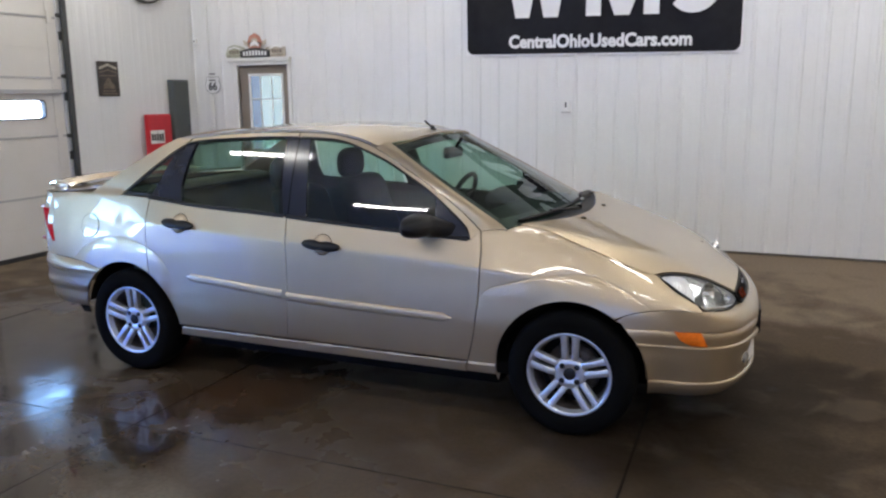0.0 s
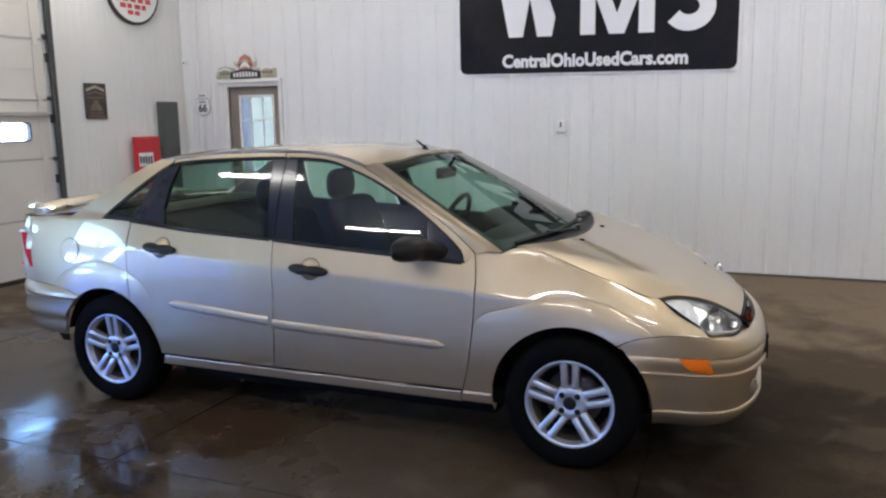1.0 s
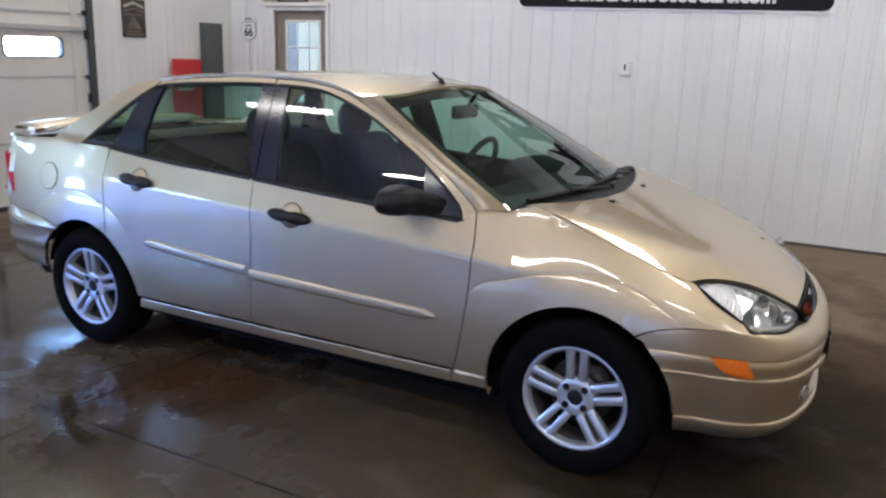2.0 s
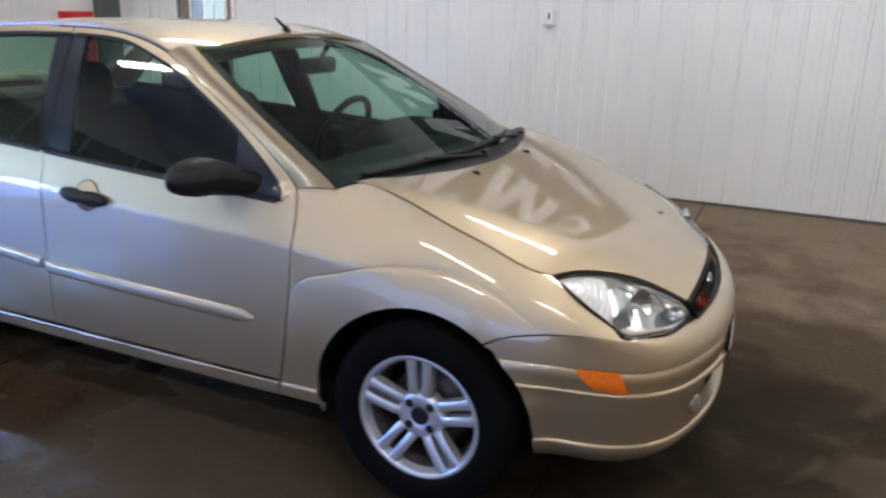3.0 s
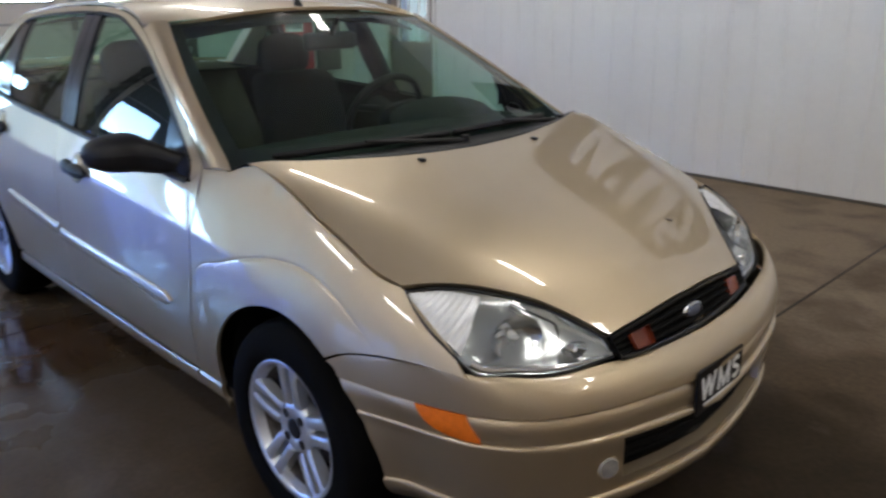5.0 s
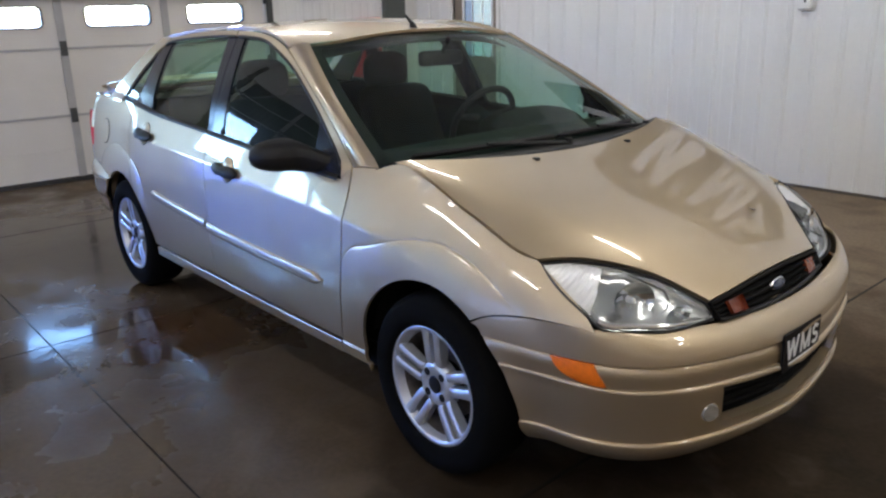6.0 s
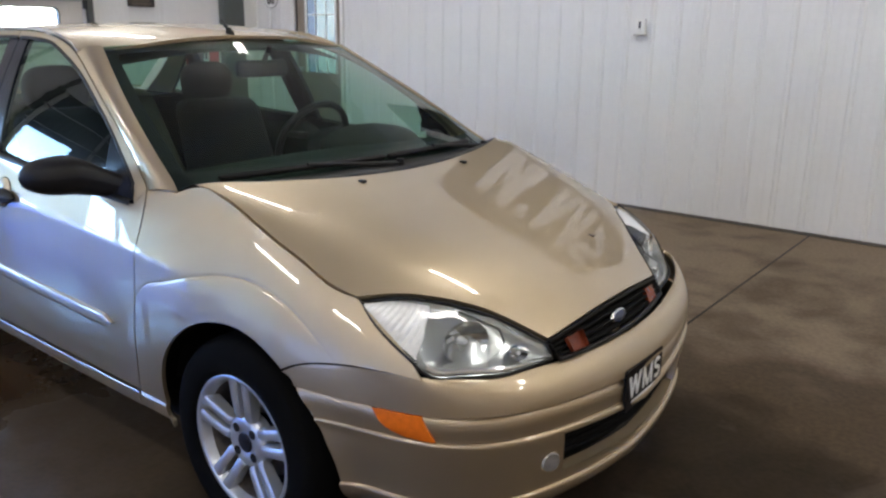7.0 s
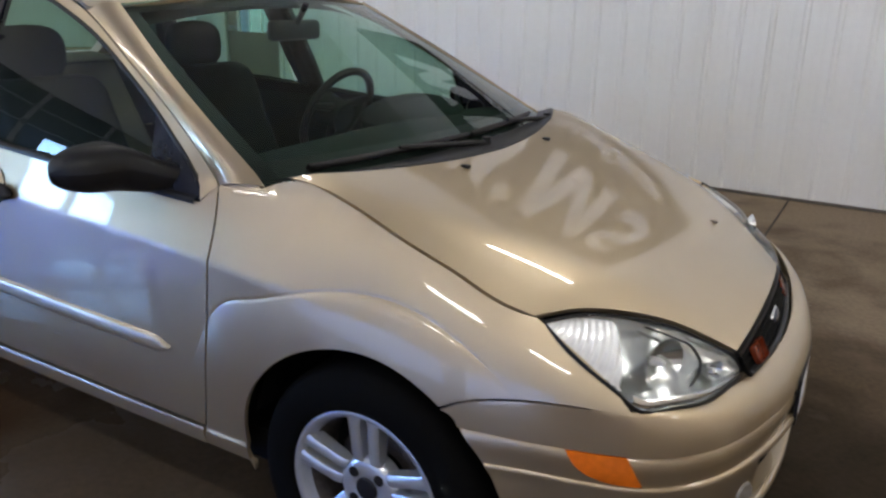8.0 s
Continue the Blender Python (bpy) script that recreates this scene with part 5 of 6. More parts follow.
    # A-pillars
    for s in (-1, 1):
        d = [(x, s * float(W(x, z)), z) for x, z in drip_of(0.225, 0.857, 20)[::-1]]
        d = curve3(d, 20)
        sr = side_r * np.array([1, -s, 1]) * np.array([1, 1, 1])
        sr = curve3([np.array([0.978, s * 0.716, 0.957])] + [q for q in sr[1:]], 20)
        midc = d * 0.5 + sr * 0.5 + np.array([0.004, s * 0.010, 0.010])
        P = loft([d + (sr - d) * 0.03, midc, sr + np.array([0.003, 0, 0.004])], 5)
        skin("windscreen_pillar", P, M_PAINT, car, 0.012, "", s < 0)
    # roof
    U, V = 26, 41
    zc = spline([-1.10, -0.95, -0.6, -0.3, 0.0, 0.2, 0.32, 0.40], [1.372, 1.392, 1.424, 1.431, 1.424, 1.405, 1.387, 1.367])
    xs_ = np.linspace(0, 1, U)
    P = np.zeros((U, V, 3))
    for i, u in enumerate(xs_):
        for j, v_ in enumerate(np.linspace(-1, 1, V)):
            xf = 0.378 - 0.091 * v_ * v_ - 0.055 * abs(v_) ** 8
            xr = -1.06 + 0.05 * v_ * v_
            x = xf * (1 - u) + xr * u
            zd = float(dripz(max(min(x, 0.80), -0.94)))
            if x < -0.94:
                zd = 1.360 - (-0.94 - x) * 0.15
            wd = float(W(x, zd)) - 0.004
            c = float(zc(x))
            P[i, j] = x, v_ * wd, zd + (c - zd) * (1 - abs(v_) ** 2.4) + 0.003
    roof = skin("roof", P, M_PAINT, car, 0.012, "", True)
    hl = P * np.array([1, 0.96, 1]) - np.array([0, 0, 0.045])
    skin("headliner", hl, M_LINERCLOTH, car, 0.0, "pale cloth headliner", True)
    at = np.array([0.305, -0.04, float(zc(0.305)) + 0.002])
    ant = part("antenna_base", cyl_bm(at - np.array([0, 0, 0.01]), at + np.array([-0.012, 0, 0.022]), 0.020, 14, 0.010), M_BLACK, roof, "", True)
    part("antenna_mast", cyl_bm(at + np.array([-0.010, 0, 0.015]), at + np.array([-0.055, 0.0, 0.050]), 0.0075, 10, 0.006), M_BLACK, ant, "", True)
    # rear window and deck
    tt = np.linspace(-1, 1, 21)
    rt = np.stack([-1.062 + 0.05 * tt ** 2, 0.535 * tt, 1.375 - 0.022 * tt ** 2], axis=1)
    rb = np.stack([-1.66 + 0.06 * tt ** 2, 0.640 * tt, 1.075 - 0.015 * tt ** 2], axis=1)
    rg = skin("rear_window", loft([rt, (rt + rb) / 2 + np.array([0, 0, 0.018]), rb], 5), M_GLASS, car, 0.004)
    rg.visible_shadow = False
    dk = [rb + np.array([0.01, 0, 0.002]), rb + np.array([-0.10, 0, -0.008])]
    for x, w_, z in ((-1.90, 0.675, 1.060), (-2.10, 0.645, 1.050), (-2.19, 0.61, 1.020), (-2.235, 0.58, 0.92)):
        dk.append(np.stack([x + 0.10 * np.abs(tt) ** 3, w_ * tt, z - 0.022 * tt ** 2], axis=1))
    deck = skin("trunk_lid", loft(dk, 4), M_PAINT, car, 0.012, "", True)
    # spoiler
    sp = empty("spoiler")
    sp.parent = deck
    yy = np.linspace(-0.60, 0.60, 25)
    rows = []
    for a, (dx, dz) in enumerate(((0.085, 0.0), (0.03, 0.016), (-0.05, 0.014), (-0.105, 0.010), (-0.10, -0.006), (0.0, -0.010), (0.085, 0.0))):
        end = np.clip((np.abs(yy) - 0.50) / 0.10, 0, 1)
        rows.append(np.stack([-2.04 + dx + 0.06 * (yy / 0.6) ** 2, yy, 1.078 + 1.4 * dz * (1 - 0.5 * end ** 3) - 0.018 * (yy / 0.6) ** 4 + 0 * yy], axis=1))
    skin("spoiler_wing", np.array(rows), M_PAINT, sp, 0.0)
    for s in (-1, 1):
        part("spoiler_foot", box_bm((-2.08, s * 0.545 - 0.03, 1.01), (-1.94, s * 0.545 + 0.03, 1.086), 0.014), M_PAINT, sp, "", True)


def rear_end(car):
    """Rear bumper, tail panel and lamps."""
    n = 40

    def lev(z, ins, x0, w0):
        pts = [(x0, w0, z), (-1.85, w0 - 0.02, z), (-2.03, 0.715 - ins, z), (-2.15, 0.58 - ins, z), (-2.225 + ins, 0.33, z), (-2.25 + ins, 0.0, z)]
        return curve3(pts, n)
    both = lambda c: np.concatenate([c, mirror(c[-2::-1])])
    xa = lambda z: RA[0] - math.sqrt(max(RAD ** 2 - (z - RA[1]) ** 2, 1e-4)) - 0.002
    rb = empty("rear_bumper")
    rb.parent = car
    edge = curve3([(x, float(W(x, z)), z) for x, z in ((-1.503, 0.598), (-1.60, 0.626), (-1.75, 0.643), (-1.90, 0.652))] + [(-2.03, 0.700, 0.655), (-2.15, 0.57, 0.655), (-2.22, 0.33, 0.655), (-2.245, 0.0, 0.655)], n)
    top = [edge] + [lev(z, i, xa(z), w) for z, i, w in ((0.59, -0.006, 0.812), (0.575, 0.002, 0.808))]
    low = [lev(z, i, xa(z), w) for z, i, w in ((0.572, -0.004, 0.812), (0.52, -0.004, 0.808), (0.465, 0.0, 0.800), (0.46, 0.006, 0.796), (0.40, 0.02, 0.785), (0.355, 0.05, 0.765))]
    skin("bumper_top", loft([both(c) for c in top], 4), M_PAINT, rb, 0.01, "", True)
    skin("bumper_lower", loft([both(c) for c in low], 4), M_PAINT, rb, 0.01, "", True)
    tail = [lev(z, i, -1.985, w) for z, i, w in ((0.665, 0.03, 0.735), (0.80, 0.035, 0.728), (0.93, 0.045, 0.70), (1.02, 0.07, 0.665))]
    P = loft([both(c) for c in tail], 4)
    skin("tail_panel", P, M_PAINT, car, 0.01, "", True)
    for s in (-1, 1):
        l = [lev(z, i - 0.012, x, w) for z, i, x, w in ((0.735, 0.032, -1.935, 0.745), (0.82, 0.036, -1.99, 0.728), (0.93, 0.045, -2.04, 0.700))]
        P = loft([c[:20] for c in l], 5) * np.array([1, s, 1])
        skin("tail_lamp", P, M_RED, car, 0.02, "red tail lamp", s > 0)


def headlamps(car):
    for s in (-1, 1):
        root = empty("headlamp")
        root.parent = car
        n = 22
        topc = curve3([(1.666, 0.680, 0.786), (1.714, 0.601, 0.775), (1.794, 0.512, 0.748), (1.894, 0.414, 0.697), (1.944, 0.376, 0.668), (1.980, 0.348, 0.640), (1.998, 0.334, 0.622)], n)
        botc = curve3([(1.672, 0.680, 0.786), (1.735, 0.700, 0.750), (1.79, 0.699, 0.713), (1.845, 0.688, 0.674), (1.882, 0.664, 0.636), (1.925, 0.600, 0.623), (1.968, 0.525, 0.614), (1.993, 0.430, 0.609), (2.006, 0.334, 0.607)], n)
        topc[:, 2] = np.minimum(HOOD(topc[:, 0], topc[:, 1]) - 0.005, 1)
        topc[-1, 2] = 0.620
        m = np.linspace(0, 1, 9)[:, None, None]
        lens = topc[None] * (1 - m) + botc[None] * m
        bulge = (np.sin(m * np.pi) * np.sin(np.linspace(0.05, 1, n) * np.pi * 0.97)[None, :, None])
        lens = lens + bulge * np.array([0.020, 0.014, 0.010])
        S = np.array([1, s, 1.0])
        sk = skin("lamp_lens", lens * S, M_LENS, root, 0.004, "clear headlamp lens", s < 0)
        sk.visible_shadow = False
        # chrome bowl behind, stepped into two chambers
        back = lens.copy()
        u = np.linspace(0, 1, n)[None, :, None]
        mm = np.linspace(0, 1, 9)[:, None, None]
        deep = 0.055 * np.sin(mm * np.pi) ** 0.6 * np.sin(np.clip(u, 0, 1) * np.pi) ** 0.5
        two = 0.6 + 0.5 * np.abs(np.sin((u - 0.12) * np.pi * 2.2))
        back = back - deep * two * np.array([0.80, 0.42, 0.25]) - np.array([0.006, 0.005, 0.004])
        skin("reflector", back * S, M_SILVER, root, 0.0, "silvered reflector", s < 0)
        # dark outline and divider
        for c, nm in ((topc, "bezel"), (botc, "bezel")):
            P = np.stack([c + np.array(d) for d in ((0.001, 0.001, 0.003), (0.003, 0.003, 0.001), (0.002, 0.002, -0.005), (-0.02, -0.015, -0.012))]) * S
            skin(nm, P, M_BLACK, root, 0.0)
        inward = np.array([0.80, 0.42, 0.25])

        def at(i, j, depth):
            """A point behind the lens, i rows down it and j columns along it."""
            i0, j0 = min(int(i), 7), min(int(j), n - 2)
            fi, fj = i - i0, j - j0
            p = lens[i0, j0] * (1 - fi) * (1 - fj) + lens[i0 + 1, j0] * fi * (1 - fj) + lens[i0, j0 + 1] * (1 - fi) * fj + lens[i0 + 1, j0 + 1] * fi * fj
            return p - inward * depth
        # dark edge of the main chamber: along the top, then down in a bow
        spine = [at(0.7 + 0.9 * q, 10.5 + 4.3 * q, 0.012) for q in np.linspace(0, 1, 7)]
        spine += [at(1.6 + 4.6 * q, 14.8 + 0.9 * math.sin(q * math.pi) - 1.1 * q, 0.012) for q in np.linspace(0.12, 1, 9)]
        tube = [[p + np.array(d) for d in ((0.0025, 0, 0.002), (0.001, 0.003, 0), (-0.003, 0.001, -0.002), (0.0, -0.003, 0), (0.0025, 0, 0.002))] for p in curve3(spine, 24)]
        skin("divider", np.array(tube) * S, M_BLACK, root, 0.0, "", s < 0)
        # corner reflector, pressed into slanting ribs
        rows = []
        for i in np.linspace(0.7, 7.4, 18):
            row = []
            for j in np.linspace(1.0, 7.6, 56):
                saw = (j * 1.55 + i * 0.30) % 1.0
                row.append(at(i, j, 0.012 + 0.010 * saw))
            rows.append(row)
        skin("corner_reflector", np.array(rows) * S, M_BRIGHT, root, 0.0, "bright ribbed corner reflector", s < 0)
        # main and inner bowls, with horizontal facets
        for jx, i, r, tall in ((11.3, 3.9, 0.066, 0.80), (16.8, 4.6, 0.030, 0.72)):
            c = at(i, jx, 0.052)
            ax = np.array([0.93, 0.30, 0.12])
            e1, e2 = np.array([-0.30, 0.95, 0]), np.array([-0.1, 0, 0.99])
            rows = []
            for q in np.linspace(0, 1, 10):
                ring = []
                for t in np.linspace(0, 2 * math.pi, 37):
                    h = math.sin(t) * tall * (0.12 + 0.88 * q)
                    step = 0.004 * abs(((h * 3.2) % 1.0) - 0.5)
                    ring.append(c + (e1 * math.cos(t) * (0.12 + 0.88 * q) + e2 * h) * r + ax * (0.034 * q * q + step))
                rows.append(ring)
            skin("bowl", np.array(rows) * S, M_CHROME, root, 0.0, "mirror-bright lamp bowl", s < 0)
            cc = c + ax * 0.006
            part("bulb", cyl_bm(cc * S, (cc + ax * 0.026) * S, 0.010 if r > 0.05 else 0.007, 12, 0.006), M_ENAMEL, root, "", True)
        # bright step along the lower edge
        ledge = [[at(7.0, j, 0.010), at(7.5, j, 0.004), at(7.8, j, 0.010)] for j in np.linspace(8.5, 20, 16)]
        skin("lower_ledge", np.array(ledge) * S, M_CHROME, root, 0.0, "", s < 0)


def grille(car):
    root = empty("grille")
    root.parent = car
    n = 40
    y = np.linspace(-0.335, 0.335, n)
    top = np.stack([2.008 - 0.020 * (y / 0.335) ** 2, y, HOOD(2.008 - 0.020 * (y / 0.335) ** 2, y) - 0.006], axis=1)
    y2 = y * 0.97
    bot = np.stack([2.048 - 0.030 * (y / 0.335) ** 2, y2, 0.590 + 0.010 * (y / 0.335) ** 2], axis=1)
    back = loft([top - np.array([0.02, 0, 0.004]), (top + bot) / 2 - np.array([0.03, 0, 0]), bot - np.array([0.02, 0, 0])], 3)
    skin("grille_back", back, M_DARK, root, 0.0)
    rimp = np.concatenate([top, bot[::-1], top[:1]])
    P = []
    for d in ((0.006, 0.003), (0.010, -0.004), (0.002, -0.010), (-0.010, -0.004), (0.006, 0.003)):
        P.append(rimp + np.array([d[0], 0, 0]) + np.sign(np.concatenate([np.ones(n), -np.ones(n), [1]]))[:, None] * np.array([0, 0, d[1]]))
    skin("grille_surround", np.array(P), M_BLACK, root, 0.0)
    for f in (0.32, 0.55, 0.78):
        c = top * (1 - f) + bot * f
        P = np.stack([c + np.array(d) for d in ((-0.012, 0, 0.004), (0.003, 0, 0.003), (0.004, 0, -0.003), (-0.012, 0, -0.006))])
        skin("grille_bar", P, M_DARK, root, 0.0)
    for s in (-1, 1):
        ia = [k for k in range(n) if 0.20 <= y[k] * s <= 0.295]
        rows = [(top * (1 - f) + bot * f)[ia] + np.array([0.006, 0, 0]) for f in (0.22, 0.5, 0.82)]
        skin("turn_lamp", np.array(rows), M_AMBER_D, root, 0.012, "dark amber turn signal lamp", s > 0)
    bm = bmesh.new()
    bmesh.ops.create_uvsphere(bm, u_segments=28, v_segments=12, radius=1.0)
    for v in bm.verts:
        v.co = Vector((2.026 + v.co.z * 0.010 + v.co.y * -0.006, v.co.x * 0.047, 0.628 + v.co.y * 0.020))
    part("badge", bm, M_CHROME, root, "chromed oval badge", True)
    bm = bmesh.new()
    bmesh.ops.create_uvsphere(bm, u_segments=28, v_segments=12, radius=1.0)
    for v in bm.verts:
        v.co = Vector((2.0305 + v.co.z * 0.008 + v.co.y * -0.005, v.co.x * 0.0405, 0.628 + v.co.y * 0.0155))
    part("badge_face", bm, M_BADGE, root, "blue-grey badge face", True)


def mirror_pod(car, s):
    root = empty("door_mirror")
    root.parent = car
    n, m = 22, 20
    rows = []
    for i in range(n):
        u = i / (n - 1)
        y = 0.722 + 0.240 * u
        k = math.sqrt(max(0.0, 1 - max(0, (u - 0.30) / 0.70) ** 3.4)) * (0.60 + 0.40 * smooth(u / 0.45))
        cx, cz = 0.590 - 0.035 * u + 0.095 * (1 - smooth(u / 0.5)), 0.946 + 0.032 * smooth(u / 0.5)
        ring = []
        for a in np.linspace(0, 2 * math.pi, m + 1):
            ca, sa = math.cos(a), math.sin(a)
            fx = 0.082 * abs(ca) ** 0.75 * (1 if ca > 0 else -0.55)
            fz = 0.060 * abs(sa) ** 0.75 * (1 if sa > 0 else -1)
            ring.append((cx + fx * k, s * y, cz + fz * k))
        rows.append(ring)
    skin("mirror_housing", np.array(rows), M_BLACK, root, 0.0, "black plastic mirror housing", s < 0)
    P = np.array([[(0.534 - 0.006, s * yy, 0.985 + zz) for yy in np.linspace(0.80, 0.895, 8)] for zz in (-0.03, 0, 0.03)])
    skin("mirror_glass", P, M_CHROME, root, 0.004, "mirror glass", s > 0)


def interior(car):
    box("cabin_floor", (-1.35, -0.70, 0.24), (1.0, 0.70, 0.30), M_DARK, car)
    n = 21
    t = np.linspace(-1, 1, n)
    d = [np.stack([1.09 - 0.14 * np.abs(t) ** 2.4, 0.69 * t, 0.955 - 0.008 * t * t], axis=1)]
    d.append(np.stack([0.88 - 0.05 * t * t, 0.70 * t, 0.985 - 0.02 * t * t], axis=1))
    d.append(np.stack([0.70 - 0.02 * t * t, 0.70 * t, 0.965 - 0.02 * t * t], axis=1))
    d.append(np.stack([0.62 + 0 * t, 0.70 * t, 0.90 + 0 * t], axis=1))
    d.append(np.stack([0.64 + 0 * t, 0.70 * t, 0.70 + 0 * t], axis=1))
    d.append(np.stack([0.75 + 0 * t, 0.70 * t, 0.45 + 0 * t], axis=1))
    skin("dashboard", loft(d, 4), M_DASH, car, 0.0, "dark grey vinyl dashboard")
    bm = bmesh.new()
    r = bmesh.ops.create_uvsphere(bm, u_segments=20, v_segments=10, radius=1.0)
    for v in bm.verts:
        v.co = Vector((0.66 + v.co.x * 0.17, 0.35 + v.co.y * 0.23, 0.962 + v.co.z * 0.078))
    part("instrument_hood", bm, M_DASH, car, "", True)
    # steering wheel
    sw = empty("steering_wheel", (0.31, 0.345, 0.940))
    sw.parent = car
    ax = Matrix.Rotation(radians(-66), 4, "Y")
    rows = []
    for a in np.linspace(0, 2 * math.pi, 41):
        ring = []
        for b in np.linspace(0, 2 * math.pi, 11):
            rr = 0.178 + 0.0155 * math.cos(b)
            ring.append(tuple(ax @ Vector((rr * math.cos(a), rr * math.sin(a), 0.0155 * math.sin(b)))))
        rows.append(ring)
    skin("wheel_rim", np.array(rows), M_BLACK, sw, 0.0)
    for a in (0.0, math.pi / 2 + 0.3, -math.pi / 2 - 0.3):
        part("wheel_spoke", cyl_bm((0, 0, 0.02), tuple(ax @ Vector((0.172 * math.cos(a + math.pi), 0.172 * math.sin(a + math.pi), 0))), 0.018, 10, 0.012), M_BLACK, sw, "", True)
    part("airbag_cover", cyl_bm((0.03, 0, -0.015), tuple(ax @ Vector((0, 0, 0.035)) - Vector((0.03, 0, 0))), 0.055, 18, 0.065), M_DASH, sw, "", True)

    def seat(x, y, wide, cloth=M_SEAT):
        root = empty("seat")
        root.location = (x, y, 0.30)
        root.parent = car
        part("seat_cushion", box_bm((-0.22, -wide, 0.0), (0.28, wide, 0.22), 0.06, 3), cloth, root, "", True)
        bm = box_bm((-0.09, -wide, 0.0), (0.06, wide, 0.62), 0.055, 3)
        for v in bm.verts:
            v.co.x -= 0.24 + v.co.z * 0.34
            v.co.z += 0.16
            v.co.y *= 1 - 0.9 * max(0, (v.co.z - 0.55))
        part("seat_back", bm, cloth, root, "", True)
        return root

    def headrest(root, x, z):
        bm = bmesh.new()
        bmesh.ops.create_uvsphere(bm, u_segments=20, v_segments=12, radius=1.0)
        for v in bm.verts:
            c = v.co
            f = lambda q, p: math.copysign(abs(q) ** p, q)
            v.co = Vector((x + f(c.x, 0.8) * 0.055, f(c.y, 0.7) * 0.135, z + f(c.z, 0.7) * 0.10))
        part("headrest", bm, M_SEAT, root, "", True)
        for yy in (-0.06, 0.06):
            part("headrest_post", cyl_bm((x, yy, z - 0.16), (x, yy, z - 0.05), 0.006, 8), M_ALLOY, root)
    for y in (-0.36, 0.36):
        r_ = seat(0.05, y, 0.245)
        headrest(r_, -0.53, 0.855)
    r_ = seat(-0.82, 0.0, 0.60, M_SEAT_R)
    # rear-view mirror
    rv = empty("inner_mirror", (0.395, 0.03, 1.262))
    rv.parent = car
    part("mirror_shell", box_bm((-0.02, -0.115, -0.033), (0.02, 0.115, 0.033), 0.018, 3), M_BLACK, rv, "", True)
    part("mirror_stem", cyl_bm((0.01, 0, 0.02), (0.055, 0, 0.085), 0.010, 10), M_BLACK, rv, "", True)
    # inner door cards, dark
    for s in (-1, 1):
        P = np.array([[(x, s * (float(W(x, z)) - 0.06), z) for x in np.linspace(0.80, -1.30, 16)] for z in (0.26, 0.5, 0.75, 0.935)])
        skin("door_card", P, M_DASH, car, 0.0, "", s > 0)
    P = np.array([[(x, y, 1.035) for y in np.linspace(-0.62, 0.62, 6)] for x in (-1.18, -1.62)])
    skin("parcel_shelf", P, M_DASH, car, 0.01, "", True)


def build_car():
    car = empty("car")
    tagged(car, "champagne gold four-door sedan parked on wet concrete", "car")
    for s in (-1, 1):
        build_side(car, s)
        mirror_pod(car, s)
        for x in (1.3075, -1.3075):
            wheel_of(car, x, s)
    front_end(car)
    hood_and_glass(car)
    for s in (-1, 1):
        ya, yb = sorted((s * 0.640, s * 0.700))
        part("hood_gutter", box_bm((0.895, ya, 0.860), (0.948, yb, 0.946), 0.003), M_PAINT, car)
    headlamps(car)
    grille(car)
    rear_end(car)
    interior(car)
    bm = bmesh.new()
    box_bm((-0.93, -0.66, 0.16), (0.93, 0.66, 0.262), 0.02, bm=bm)
    box_bm((0.9, -0.50, 0.19), (1.80, 0.50, 0.32), 0.02, bm=bm)
    box_bm((-1.80, -0.57, 0.17), (-0.9, 0.57, 0.39), 0.02, bm=bm)
    part("underbody", bm, M_DARK, car)
    for ob in car.children_recursive:
        if ob.type != "MESH" or (ob.parent and ob.parent.name.startswith("wheel")) or ob.name.startswith("wheel"):
            continue
        base = Matrix.Translation(ob.parent.location) if ob.parent is not car and ob.parent.type == "EMPTY" else Matrix()
        for v in ob.data.vertices:
            p = base @ v.co
            v.co.x -= (0.022 if ob.parent.name == "front_bumper" else 0.055) * max(0.0, p.y + 0.32) * float(smooth((p.x - 1.1) / 0.75))
    car.location.y, car.scale.y = 0.037, 1.045
    return car


build_car()


# ---- things on and by the walls ----
def lettering(name, text, size, fat, parent, material, turn, depth=0.003, bend=None, stretch=1.0):
    """Raised letters in the built-in font, centred; turn takes (x, y, out) into the parent's space."""
    cu = bpy.data.curves.new(name, "FONT")
    cu.body, cu.size, cu.offset, cu.extrude = text, size, fat, depth / 2
    cu.align_x, cu.align_y, cu.resolution_u = "CENTER", "CENTER", 3
    tmp = new(name + "_tmp", cu)
    me = bpy.data.meshes.new_from_object(tmp)
    bpy.data.objects.remove(tmp)
    me.materials.clear()
    me.materials.append(material)
    me.name = name
    for v in me.vertices:
        v.co = turn(v.co.x * stretch, v.co.y, v.co.z + depth / 2)
    ob = new(name, me)
    ob.parent = parent
    return ob


